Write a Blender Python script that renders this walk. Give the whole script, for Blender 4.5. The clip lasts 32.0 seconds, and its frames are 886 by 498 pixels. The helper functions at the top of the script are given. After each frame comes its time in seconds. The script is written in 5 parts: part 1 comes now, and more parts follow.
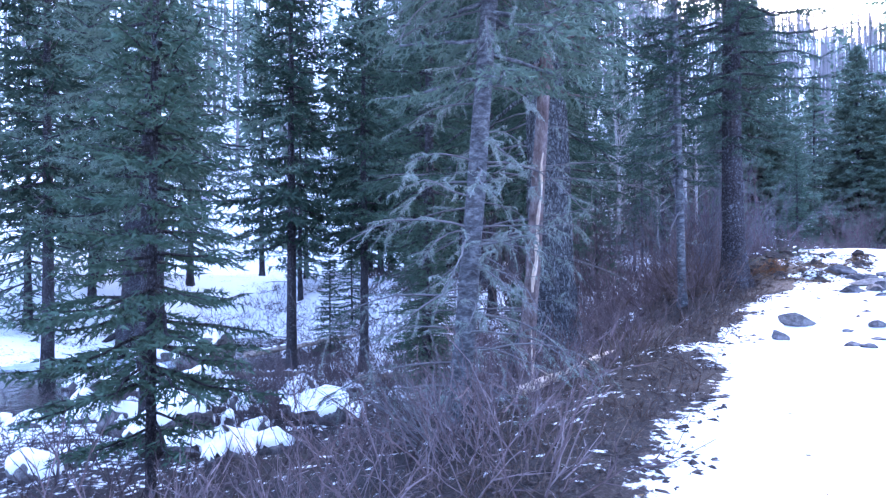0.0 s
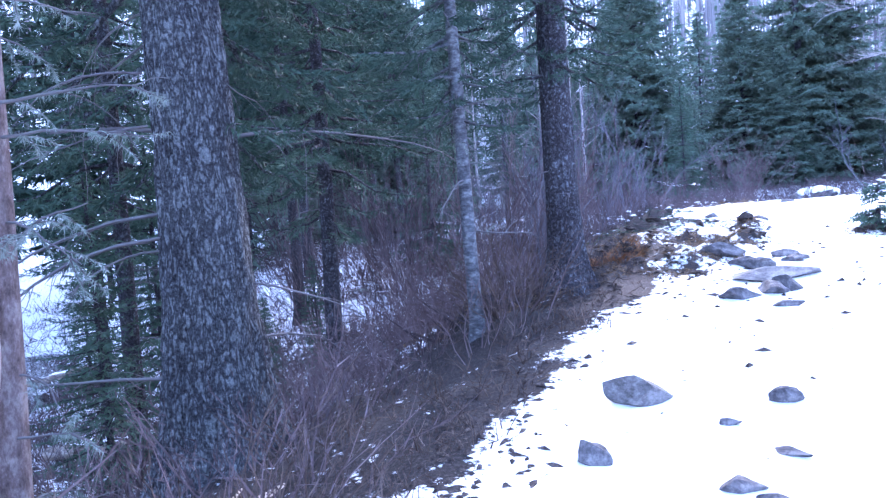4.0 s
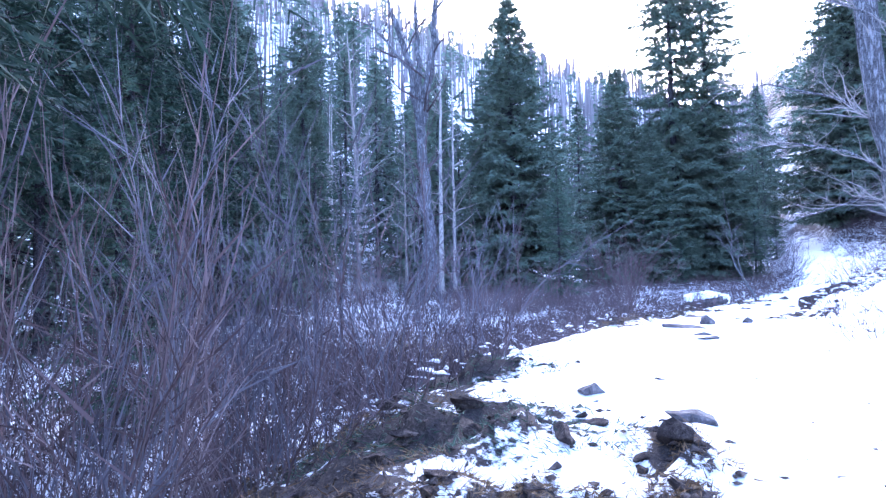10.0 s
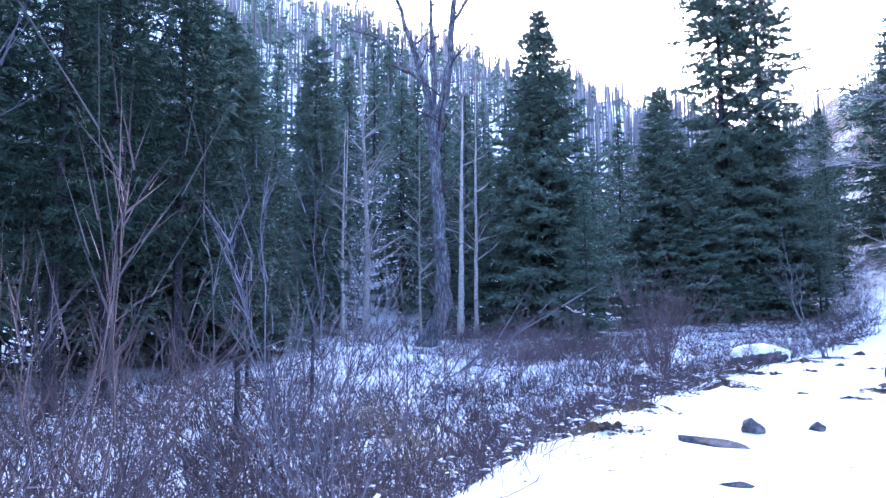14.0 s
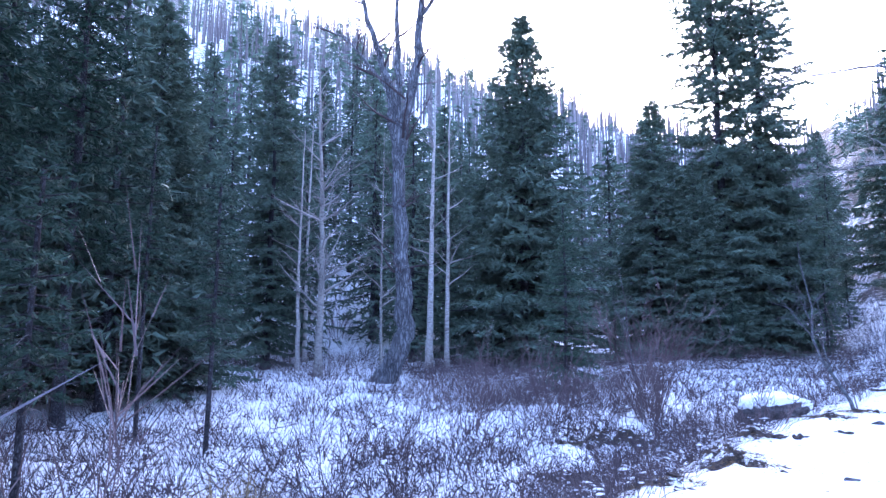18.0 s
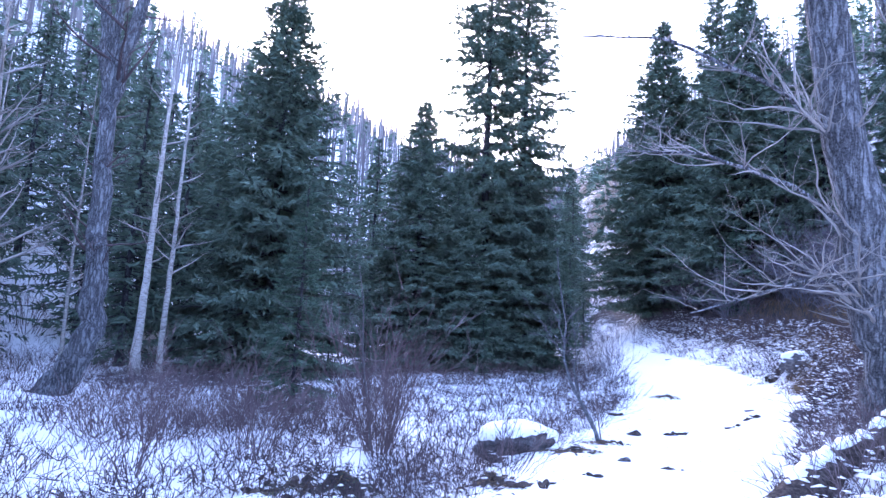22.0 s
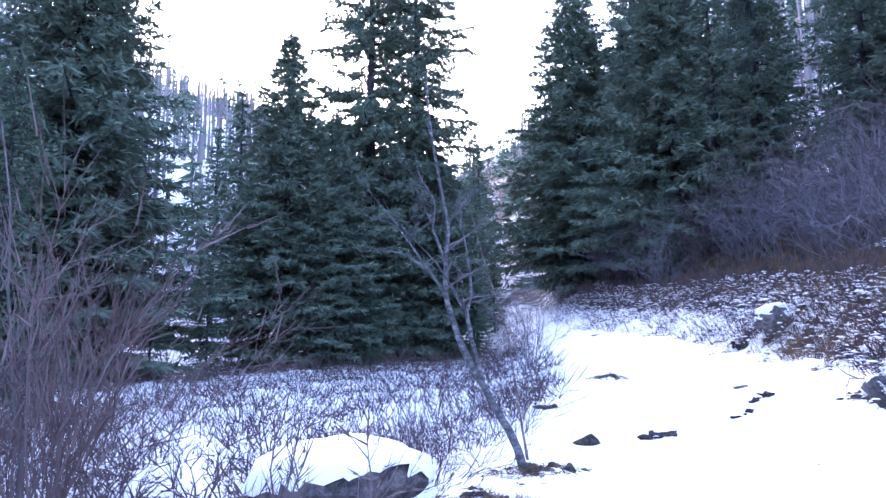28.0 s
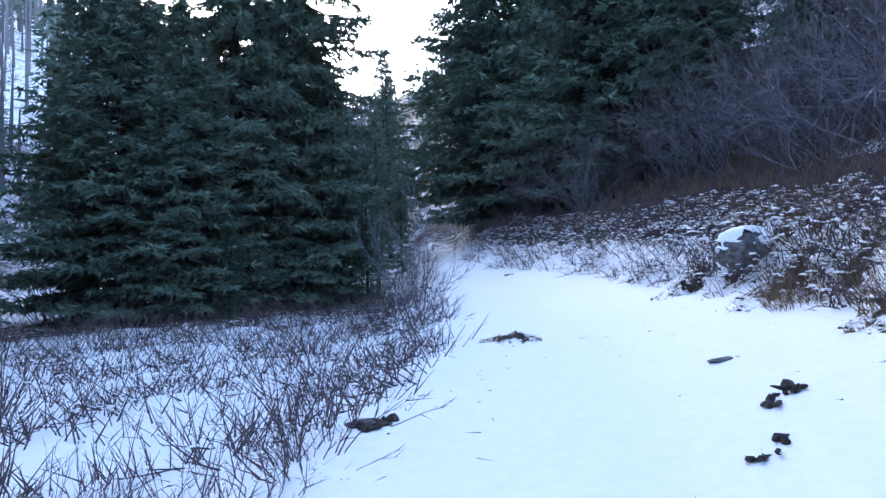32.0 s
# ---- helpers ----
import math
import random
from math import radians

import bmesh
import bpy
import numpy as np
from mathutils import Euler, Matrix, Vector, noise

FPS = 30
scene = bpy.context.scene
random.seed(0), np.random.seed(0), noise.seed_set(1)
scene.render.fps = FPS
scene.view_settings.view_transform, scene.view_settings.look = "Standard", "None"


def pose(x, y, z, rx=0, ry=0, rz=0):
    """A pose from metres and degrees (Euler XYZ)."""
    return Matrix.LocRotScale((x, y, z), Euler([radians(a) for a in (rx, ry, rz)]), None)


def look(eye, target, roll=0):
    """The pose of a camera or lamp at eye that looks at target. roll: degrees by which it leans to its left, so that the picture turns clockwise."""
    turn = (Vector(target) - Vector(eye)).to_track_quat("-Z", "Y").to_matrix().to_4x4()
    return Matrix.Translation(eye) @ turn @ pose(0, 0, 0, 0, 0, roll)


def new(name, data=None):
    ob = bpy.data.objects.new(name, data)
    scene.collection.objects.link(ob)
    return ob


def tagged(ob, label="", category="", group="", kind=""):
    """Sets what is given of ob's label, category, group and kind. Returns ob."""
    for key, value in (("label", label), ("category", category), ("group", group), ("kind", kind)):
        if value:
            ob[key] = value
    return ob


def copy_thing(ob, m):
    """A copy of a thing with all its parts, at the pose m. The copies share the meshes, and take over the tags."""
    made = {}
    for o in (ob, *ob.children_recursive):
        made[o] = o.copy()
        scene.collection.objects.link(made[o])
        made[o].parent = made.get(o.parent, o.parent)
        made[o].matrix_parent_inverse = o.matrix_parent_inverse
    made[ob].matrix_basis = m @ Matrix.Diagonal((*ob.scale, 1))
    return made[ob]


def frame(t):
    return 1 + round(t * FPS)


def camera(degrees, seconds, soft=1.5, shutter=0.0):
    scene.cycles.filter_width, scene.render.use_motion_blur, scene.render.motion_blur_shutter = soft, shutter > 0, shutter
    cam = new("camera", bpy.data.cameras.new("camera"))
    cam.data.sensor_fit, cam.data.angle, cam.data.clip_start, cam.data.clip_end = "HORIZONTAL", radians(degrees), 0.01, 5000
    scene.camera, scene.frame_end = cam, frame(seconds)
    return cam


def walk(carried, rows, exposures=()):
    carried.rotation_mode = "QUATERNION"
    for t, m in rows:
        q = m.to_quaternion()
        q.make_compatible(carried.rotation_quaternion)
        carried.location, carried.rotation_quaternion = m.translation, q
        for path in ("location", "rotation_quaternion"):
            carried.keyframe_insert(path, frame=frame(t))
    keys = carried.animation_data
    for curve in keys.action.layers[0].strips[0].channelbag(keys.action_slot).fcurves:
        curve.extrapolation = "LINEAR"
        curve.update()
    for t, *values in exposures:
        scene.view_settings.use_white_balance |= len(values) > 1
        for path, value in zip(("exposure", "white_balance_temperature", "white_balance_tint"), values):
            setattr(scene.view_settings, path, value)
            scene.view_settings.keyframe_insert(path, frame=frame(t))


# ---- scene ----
cam = camera(68.9, 32.0, soft=1.4)
PATH = [
    (0, (0.014, 2.34, 1.576), (-1.037, 4.042, 1.605), -0.4),
    (0.5, (-0.008, 2.937, 1.563), (-1.128, 4.593, 1.62), -1.7),
    (1, (0.03, 3.651, 1.546), (-1.038, 5.341, 1.598), -0.6),
    (1.5, (0.048, 4.287, 1.621), (-1.235, 5.821, 1.65), -0.7),
    (2, (-0.01, 4.936, 1.677), (-1.146, 6.582, 1.696), -1.1),
    (2.5, (0.053, 5.572, 1.722), (-1.125, 7.189, 1.72), -1.2),
    (3, (0.056, 6.188, 1.739), (-1.07, 7.841, 1.709), -1.5),
    (3.5, (0.075, 6.776, 1.854), (-0.8, 8.57, 1.718), -3.3),
    (4, (0.13, 7.414, 1.983), (-0.693, 9.234, 1.875), -4.3),
    (4.5, (0.058, 7.986, 2.01), (-0.626, 9.864, 2.069), -4.6),
    (6.5, (0.237, 9.828, 2.152), (-0.727, 11.579, 2.231), -2.4),
    (7, (0.13, 10.503, 2.19), (-0.652, 12.337, 2.347), -3.8),
    (7.5, (0.138, 11.159, 2.16), (-0.611, 13.009, 2.287), -1.2),
    (8, (0.088, 11.69, 2.256), (-0.813, 13.474, 2.33), -1.6),
    (8.5, (-0.044, 12.205, 2.363), (-0.829, 14.037, 2.522), -2.3),
    (9, (-0.099, 12.745, 2.34), (-0.897, 14.573, 2.486), -1.6),
    (9.5, (-0.143, 13.256, 2.365), (-0.929, 15.082, 2.588), -1.2),
    (10, (-0.045, 13.596, 2.467), (-0.532, 15.533, 2.574), -1.4),
    (10.5, (0.127, 14.106, 2.562), (-0.394, 16.028, 2.751), 0.5),
    (11, (0.194, 14.579, 2.543), (-0.253, 16.524, 2.682), -2.0),
    (11.5, (0.222, 15.066, 2.674), (-0.063, 17.038, 2.852), -2.1),
    (12, (0.371, 15.426, 2.743), (-0.083, 17.359, 2.985), 0.2),
    (12.5, (0.446, 15.849, 2.849), (-0.086, 17.77, 3.009), 0.0),
    (13, (0.479, 16.34, 2.946), (0.093, 18.291, 3.16), -0.4),
    (13.5, (0.582, 16.783, 2.995), (0.075, 18.706, 3.209), -0.0),
    (14, (0.643, 17.294, 3.0), (0.014, 19.183, 3.191), -0.5),
    (14.5, (0.639, 17.739, 3.164), (-0.043, 19.614, 3.307), -0.1),
    (16.5, (0.664, 19.385, 3.377), (0.113, 21.3, 3.554), 0.8),
    (17, (0.725, 19.94, 3.31), (0.26, 21.88, 3.48), 0.8),
    (17.4, (0.779, 20.426, 3.252), (0.289, 22.343, 3.545), 0.8),
    (17.5, (0.78, 20.542, 3.254), (0.265, 22.461, 3.482), 0.6),
    (18, (0.725, 21.096, 3.238), (0.117, 22.983, 3.505), 0.2),
    (18.5, (0.696, 21.69, 3.269), (0.158, 23.607, 3.462), -1.1),
    (19, (0.661, 22.297, 3.248), (0.029, 24.179, 3.491), 1.8),
    (19.5, (0.593, 22.9, 3.29), (0.179, 24.841, 3.537), -1.1),
    (20, (0.67, 23.407, 3.283), (0.572, 25.386, 3.55), -1.2),
    (20.5, (0.695, 23.855, 3.307), (0.814, 25.837, 3.544), -0.1),
    (21, (0.818, 24.222, 3.288), (1.22, 26.177, 3.412), 1.3),
    (21.5, (1.057, 24.606, 3.296), (1.149, 26.595, 3.487), 2.4),
    (22, (1.175, 24.942, 3.311), (1.252, 26.917, 3.613), 2.8),
    (22.5, (1.384, 25.323, 3.275), (1.349, 27.302, 3.56), 2.0),
    (23, (1.526, 25.762, 3.15), (1.352, 27.739, 3.394), 1.1),
    (23.5, (1.677, 26.225, 3.064), (1.635, 28.203, 3.359), 2.1),
    (24, (1.708, 26.771, 3.006), (1.392, 28.729, 3.265), 0.8),
    (24.5, (1.824, 27.324, 2.897), (1.629, 29.29, 3.205), 1.4),
    (25, (1.913, 27.94, 2.827), (1.668, 29.908, 3.079), 0.3),
    (25.5, (2.026, 28.62, 2.792), (2.067, 30.599, 3.075), 0.2),
    (26, (2.216, 29.267, 2.818), (2.308, 31.243, 3.113), 0.8),
    (26.5, (2.369, 29.923, 2.802), (2.657, 31.881, 3.091), -0.4),
    (28.5, (3.485, 32.663, 2.703), (3.879, 34.599, 3.014), -0.7),
    (29, (3.808, 33.09, 2.777), (4.33, 35.001, 3.051), -0.1),
    (29.5, (4.144, 33.639, 2.817), (4.453, 35.6, 3.059), -0.2),
    (30, (4.456, 34.408, 2.779), (4.923, 36.333, 3.06), 1.6),
    (31, (5.022, 35.797, 2.836), (5.587, 37.712, 2.942), -1.1),
    (31.5, (5.409, 36.454, 2.846), (6.122, 38.312, 3.049), -2.0),
    (32, (5.8, 37.142, 2.875), (6.365, 39.056, 2.996), -2.0),
]
EXPOSURES = ((0.0, 3.99, 5900, 28), (3.0, 4.1, 5880, 28), (4.5, 4.24, 5880, 28), (6.5, 4.24, 5900, 27), (8.0, 4.18, 5950, 27), (9.0, 4.27, 5900, 27), (10.0, 3.92, 5850, 27), (13.0, 3.45, 5830, 27), (18.0, 3.47, 5850, 28), (20.0, 3.56, 6050, 30),
             (22.0, 3.53, 6050, 30), (24.0, 3.57, 6100, 31), (26.0, 3.67, 6250, 31), (29.0, 3.58, 6450, 30), (30.5, 3.52, 6400, 29), (31.0, 3.36, 6350, 27), (31.6, 3.02, 6350, 14), (32.0, 2.84, 6400, 15))

walk(cam, [(t, look(eye, goal, roll)) for t, eye, goal, roll in PATH], EXPOSURES)

# ---- world and light: a valley in the shade of its ridges, under a pale bright sky ----
SUN_ELEV, SUN_AZ = 24.0, -4.0
world = bpy.data.worlds.new("sky")
scene.world = world
world.use_nodes = True
wn = world.node_tree.nodes
sky = wn.new("ShaderNodeTexSky")
sky.sky_type = "NISHITA"
sky.sun_disc = False
sky.sun_elevation = radians(SUN_ELEV)
sky.sun_rotation = radians(SUN_AZ)
sky.altitude = 1800
sky.air_density, sky.dust_density, sky.ozone_density = 1.0, 3.0, 1.0
wn["Background"].inputs["Strength"].default_value = 0.15
world.node_tree.links.new(sky.outputs[0], wn["Background"].inputs["Color"])
sun = new("sun", bpy.data.lights.new("sun", "SUN"))
sun.data.energy, sun.data.angle, sun.data.color = 0.5, radians(25), (1.0, 0.95, 0.9)
_a, _e = radians(SUN_AZ), radians(SUN_ELEV)
sun.matrix_world = look((math.sin(_a) * math.cos(_e), math.cos(_a) * math.cos(_e), math.sin(_e)), (0, 0, 0))


# ---- materials ----
def material(name, rough=0.8, spec=0.3):
    m = bpy.data.materials.new(name)
    m.use_nodes = True
    b = m.node_tree.nodes["Principled BSDF"]
    b.inputs["Roughness"].default_value = rough
    b.inputs["Specular IOR Level"].default_value = spec
    return m, m.node_tree.nodes, m.node_tree.links, b


def node(nodes, kind, **values):
    n = nodes.new(kind)
    for k, v in values.items():
        n.inputs[k].default_value = v
    return n


def ramp(nodes, stops):
    n = nodes.new("ShaderNodeValToRGB")
    while len(n.color_ramp.elements) < len(stops):
        n.color_ramp.elements.new(0.5)
    for el, (p, c) in zip(n.color_ramp.elements, stops):
        el.position, el.color = p, (*c, 1)
    return n


def mottled(name, stops, scale=6.0, stretch=(1, 1, 1), rough=0.85, bump=0.4, depth=0.01, detail=6.0, vary=0.25, spec=0.2, fine=6.0):
    """A surface with two scales of noise in its colour, a relief, and a little difference from thing to thing."""
    m, n, l, b = material(name, rough, spec)
    tc = n.new("ShaderNodeTexCoord")
    mp = n.new("ShaderNodeMapping")
    mp.inputs["Scale"].default_value = stretch
    l.new(tc.outputs["Object"], mp.inputs["Vector"])
    n1 = node(n, "ShaderNodeTexNoise", Scale=scale, Detail=detail, Roughness=0.65)
    n2 = node(n, "ShaderNodeTexNoise", Scale=scale * fine, Detail=4.0, Roughness=0.7)
    l.new(mp.outputs[0], n1.inputs["Vector"])
    l.new(mp.outputs[0], n2.inputs["Vector"])
    mix = n.new("ShaderNodeMath")
    mix.operation = "MULTIPLY_ADD"
    l.new(n2.outputs[0], mix.inputs[0])
    mix.inputs[1].default_value = 0.45
    add = n.new("ShaderNodeMath")
    add.operation = "MULTIPLY_ADD"
    l.new(n1.outputs[0], add.inputs[0])
    add.inputs[1].default_value = 0.9
    add.inputs[2].default_value = -0.18
    l.new(add.outputs[0], mix.inputs[2])
    r = ramp(n, [(0.49 + (p - 0.5) * 0.55, c) for p, c in stops])
    l.new(mix.outputs[0], r.inputs[0])
    info = n.new("ShaderNodeObjectInfo")
    hsv = n.new("ShaderNodeHueSaturation")
    mr = node(n, "ShaderNodeMapRange", **{"To Min": 1 - vary, "To Max": 1 + vary})
    l.new(info.outputs["Random"], mr.inputs[0])
    l.new(mr.outputs[0], hsv.inputs["Value"])
    l.new(r.outputs[0], hsv.inputs["Color"])
    l.new(hsv.outputs[0], b.inputs["Base Color"])
    bp = node(n, "ShaderNodeBump", Strength=bump, Distance=depth)
    l.new(mix.outputs[0], bp.inputs["Height"])
    l.new(bp.outputs[0], b.inputs["Normal"])
    return m


def island_mat(name, stops, rough=0.8, scale=0.8, spec=0.2):
    """Leaves, needles and twigs: colour by place and by piece."""
    m, n, l, b = material(name, rough, spec)
    geo = n.new("ShaderNodeNewGeometry")
    n1 = node(n, "ShaderNodeTexNoise", Scale=scale, Detail=3.0)
    l.new(geo.outputs["Position"], n1.inputs["Vector"])
    mix = n.new("ShaderNodeMath")
    mix.operation = "MULTIPLY_ADD"
    l.new(geo.outputs["Random Per Island"], mix.inputs[0])
    mix.inputs[1].default_value = 0.42
    add = n.new("ShaderNodeMath")
    add.operation = "MULTIPLY_ADD"
    l.new(n1.outputs[0], add.inputs[0])
    add.inputs[1].default_value = 0.8
    add.inputs[2].default_value = -0.14
    l.new(add.outputs[0], mix.inputs[2])
    r = ramp(n, stops)
    l.new(mix.outputs[0], r.inputs[0])
    l.new(r.outputs[0], b.inputs["Base Color"])
    return m


def bark_mat(name, stops, scale, stretch, depth=0.02, warp=0.35, vary=0.15):
    """Bark broken into plates by dark furrows, with lichen-pale flecks."""
    m, n, l, b = material(name, 0.95, 0.15)
    tc = n.new("ShaderNodeTexCoord")
    mp = n.new("ShaderNodeMapping")
    mp.inputs["Scale"].default_value = stretch
    l.new(tc.outputs["Object"], mp.inputs["Vector"])
    wn2 = node(n, "ShaderNodeTexNoise", Scale=scale * 0.7, Detail=4.0)
    l.new(mp.outputs[0], wn2.inputs["Vector"])
    mv = n.new("ShaderNodeVectorMath")
    mv.operation = "MULTIPLY_ADD"
    l.new(wn2.outputs["Color"], mv.inputs[0])
    mv.inputs[1].default_value = (warp, warp, warp)
    l.new(mp.outputs[0], mv.inputs[2])
    vo = node(n, "ShaderNodeTexVoronoi", Scale=scale)
    vo.feature = "DISTANCE_TO_EDGE"
    l.new(mv.outputs[0], vo.inputs["Vector"])
    fl = node(n, "ShaderNodeTexNoise", Scale=scale * 3.0, Detail=5.0, Roughness=0.75)
    l.new(tc.outputs["Object"], fl.inputs["Vector"])
    big = node(n, "ShaderNodeTexNoise", Scale=1.7, Detail=3.0)
    l.new(tc.outputs["Object"], big.inputs["Vector"])
    a = node(n, "ShaderNodeMapRange", **{"From Min": 0.0, "From Max": 0.28, "To Min": -0.28, "To Max": 0.12})
    l.new(vo.outputs["Distance"], a.inputs[0])
    c = n.new("ShaderNodeMath")
    c.operation = "MULTIPLY_ADD"
    l.new(fl.outputs[0], c.inputs[0])
    c.inputs[1].default_value = 1.3
    l.new(a.outputs[0], c.inputs[2])
    e = n.new("ShaderNodeMath")
    e.operation = "MULTIPLY_ADD"
    l.new(big.outputs[0], e.inputs[0])
    e.inputs[1].default_value = 0.5
    l.new(c.outputs[0], e.inputs[2])
    f = n.new("ShaderNodeMath")
    f.operation = "SUBTRACT"
    l.new(e.outputs[0], f.inputs[0])
    f.inputs[1].default_value = 0.4
    r = ramp(n, stops)
    l.new(f.outputs[0], r.inputs[0])
    l.new(r.outputs[0], b.inputs["Base Color"])
    bp = node(n, "ShaderNodeBump", Strength=0.9, Distance=depth)
    l.new(f.outputs[0], bp.inputs["Height"])
    l.new(bp.outputs[0], b.inputs["Normal"])
    return m


M_NEEDLE = island_mat("spruce_needles", [(0.1, (0.078, 0.120, 0.092)), (0.5, (0.105, 0.160, 0.119)), (0.9, (0.138, 0.192, 0.144))], 0.7, 0.7, 0.2)
# Darker copy of the needles: the shade on these boughs is in the colour.
M_NEEDLE_SHADED = island_mat("shaded_green_needles", [(0.1, (0.022, 0.046, 0.034)), (0.5, (0.04, 0.075, 0.052)), (0.9, (0.068, 0.108, 0.078))], 0.75, 0.7, 0.15)
M_NEEDLE_OLIVE = island_mat("fir_needles", [(0.1, (0.036, 0.072, 0.05)), (0.5, (0.06, 0.112, 0.074)), (0.9, (0.098, 0.148, 0.1))], 0.7, 0.7, 0.2)
M_TWIG = island_mat("bare_twigs", [(0.1, (0.036, 0.027, 0.031)), (0.5, (0.085, 0.064, 0.068)), (0.9, (0.20, 0.165, 0.165))], 0.85, 1.2)
M_RED = island_mat("reddish_twigs", [(0.1, (0.058, 0.04, 0.042)), (0.5, (0.135, 0.098, 0.10)), (0.9, (0.275, 0.225, 0.225))], 0.85, 1.0)
M_GREYTWIG = island_mat("grey_purple_twigs", [(0.1, (0.066, 0.062, 0.076)), (0.5, (0.135, 0.13, 0.152)), (0.9, (0.25, 0.245, 0.27))], 0.85, 1.0)
M_ROOT = island_mat("brown_dead_roots", [(0.1, (0.035, 0.024, 0.02)), (0.5, (0.085, 0.06, 0.05)), (0.9, (0.20, 0.155, 0.135))], 0.9, 3.0)
M_GRASS = island_mat("dry_grass", [(0.1, (0.09, 0.055, 0.03)), (0.5, (0.19, 0.12, 0.065)), (0.9, (0.30, 0.22, 0.13))], 0.9, 1.2)
M_LICHEN = island_mat("hanging_lichen", [(0.1, (0.11, 0.14, 0.12)), (0.5, (0.21, 0.26, 0.225)), (0.9, (0.34, 0.39, 0.345))], 0.95, 2.0)
M_DEADWOOD = island_mat("grey_dead_twigs", [(0.1, (0.06, 0.055, 0.057)), (0.5, (0.13, 0.125, 0.13)), (0.9, (0.26, 0.255, 0.255))], 0.9, 2.0)
M_PALE = island_mat("pale_bark_twigs", [(0.1, (0.16, 0.15, 0.145)), (0.5, (0.29, 0.275, 0.26)), (0.9, (0.44, 0.42, 0.40))], 0.85, 1.5)
M_BURNT = island_mat("weathered_burnt_wood", [(0.1, (0.07, 0.062, 0.07)), (0.5, (0.17, 0.155, 0.165)), (0.9, (0.30, 0.285, 0.29))], 0.9, 0.05)
M_RUST = island_mat("dead_orange_needles", [(0.1, (0.14, 0.06, 0.025)), (0.5, (0.26, 0.12, 0.05)), (0.9, (0.38, 0.21, 0.10))], 0.9, 2.0)
M_STRAW = island_mat("yellow_dry_grass", [(0.1, (0.20, 0.14, 0.06)), (0.5, (0.36, 0.27, 0.13)), (0.9, (0.50, 0.40, 0.22))], 0.9, 2.0)
M_BARK = bark_mat("furrowed_grey_bark", [(0.12, (0.022, 0.021, 0.025)), (0.4, (0.08, 0.086, 0.094)), (0.62, (0.18, 0.20, 0.205)), (0.88, (0.34, 0.38, 0.38))], 15.0, (1, 1, 0.36), 0.05)
M_BARK_DARK = bark_mat("scaly_spruce_bark", [(0.1, (0.018, 0.015, 0.017)), (0.42, (0.046, 0.044, 0.05)), (0.66, (0.088, 0.092, 0.102)), (0.86, (0.22, 0.25, 0.28))], 13.0, (1, 1, 0.75), 0.022)
M_BARK_SMOOTH = mottled("smooth_grey_fir_bark", [(0.15, (0.026, 0.026, 0.03)), (0.5, (0.08, 0.085, 0.092)), (0.85, (0.21, 0.23, 0.235))], 11.0, (1, 1, 2.0), 0.9, 0.8, 0.015, fine=3.0)
M_BARK_RED = mottled("reddish_flaking_bark", [(0.2, (0.06, 0.042, 0.04)), (0.5, (0.14, 0.105, 0.10)), (0.8, (0.26, 0.225, 0.215))], 14.0, (1, 1, 0.5), 0.95, 0.7, 0.012)
M_ASPEN = mottled("pale_aspen_bark", [(0.2, (0.10, 0.09, 0.085)), (0.45, (0.30, 0.28, 0.26)), (0.8, (0.47, 0.45, 0.42))], 7.0, (1, 1, 2.5), 0.85, 0.4, 0.01)
M_COTTON = bark_mat("deeply_furrowed_cottonwood_bark", [(0.1, (0.034, 0.034, 0.039)), (0.4, (0.126, 0.132, 0.142)), (0.65, (0.255, 0.268, 0.285)), (0.9, (0.40, 0.415, 0.43))], 9.0, (1, 1, 0.18), 0.05)
M_LOG = mottled("weathered_log_wood", [(0.2, (0.08, 0.06, 0.05)), (0.5, (0.22, 0.18, 0.15)), (0.8, (0.42, 0.38, 0.33))], 10.0, (0.2, 1, 1), 0.9, 0.5, 0.01)
M_PEELED = mottled("peeled_pale_wood", [(0.2, (0.30, 0.22, 0.16)), (0.6, (0.52, 0.42, 0.33)), (0.9, (0.64, 0.56, 0.47))], 12.0, (1, 1, 0.2), 0.8, 0.3, 0.005)
M_ROCK = mottled("grey_trail_stone", [(0.2, (0.06, 0.055, 0.053)), (0.5, (0.15, 0.14, 0.135)), (0.8, (0.27, 0.255, 0.245))], 7.0, (1, 1, 1.4), 0.9, 0.6, 0.015)
M_ROCK_DARK = mottled("dark_damp_stone", [(0.2, (0.03, 0.028, 0.03)), (0.5, (0.085, 0.08, 0.083)), (0.8, (0.19, 0.18, 0.175))], 9.0, (1, 1, 1), 0.8, 0.6, 0.015)
M_SOIL = mottled("dark_soil_and_roots", [(0.2, (0.02, 0.016, 0.015)), (0.5, (0.055, 0.042, 0.038)), (0.8, (0.13, 0.105, 0.09))], 18.0, (1, 1, 1), 0.98, 1.0, 0.03)
M_SNOW = mottled("settled_snow", [(0.0, (0.84, 0.86, 0.88)), (0.5, (0.90, 0.91, 0.92)), (1.0, (0.94, 0.94, 0.94))], 3.0, (1, 1, 1), 0.75, 0.5, 0.02, vary=0.02)
M_ICE = mottled("creek_ice", [(0.2, (0.35, 0.45, 0.52)), (0.6, (0.60, 0.68, 0.72)), (0.9, (0.80, 0.84, 0.86))], 1.5, (1, 1, 1), 0.25, 0.2, 0.01, spec=0.5)


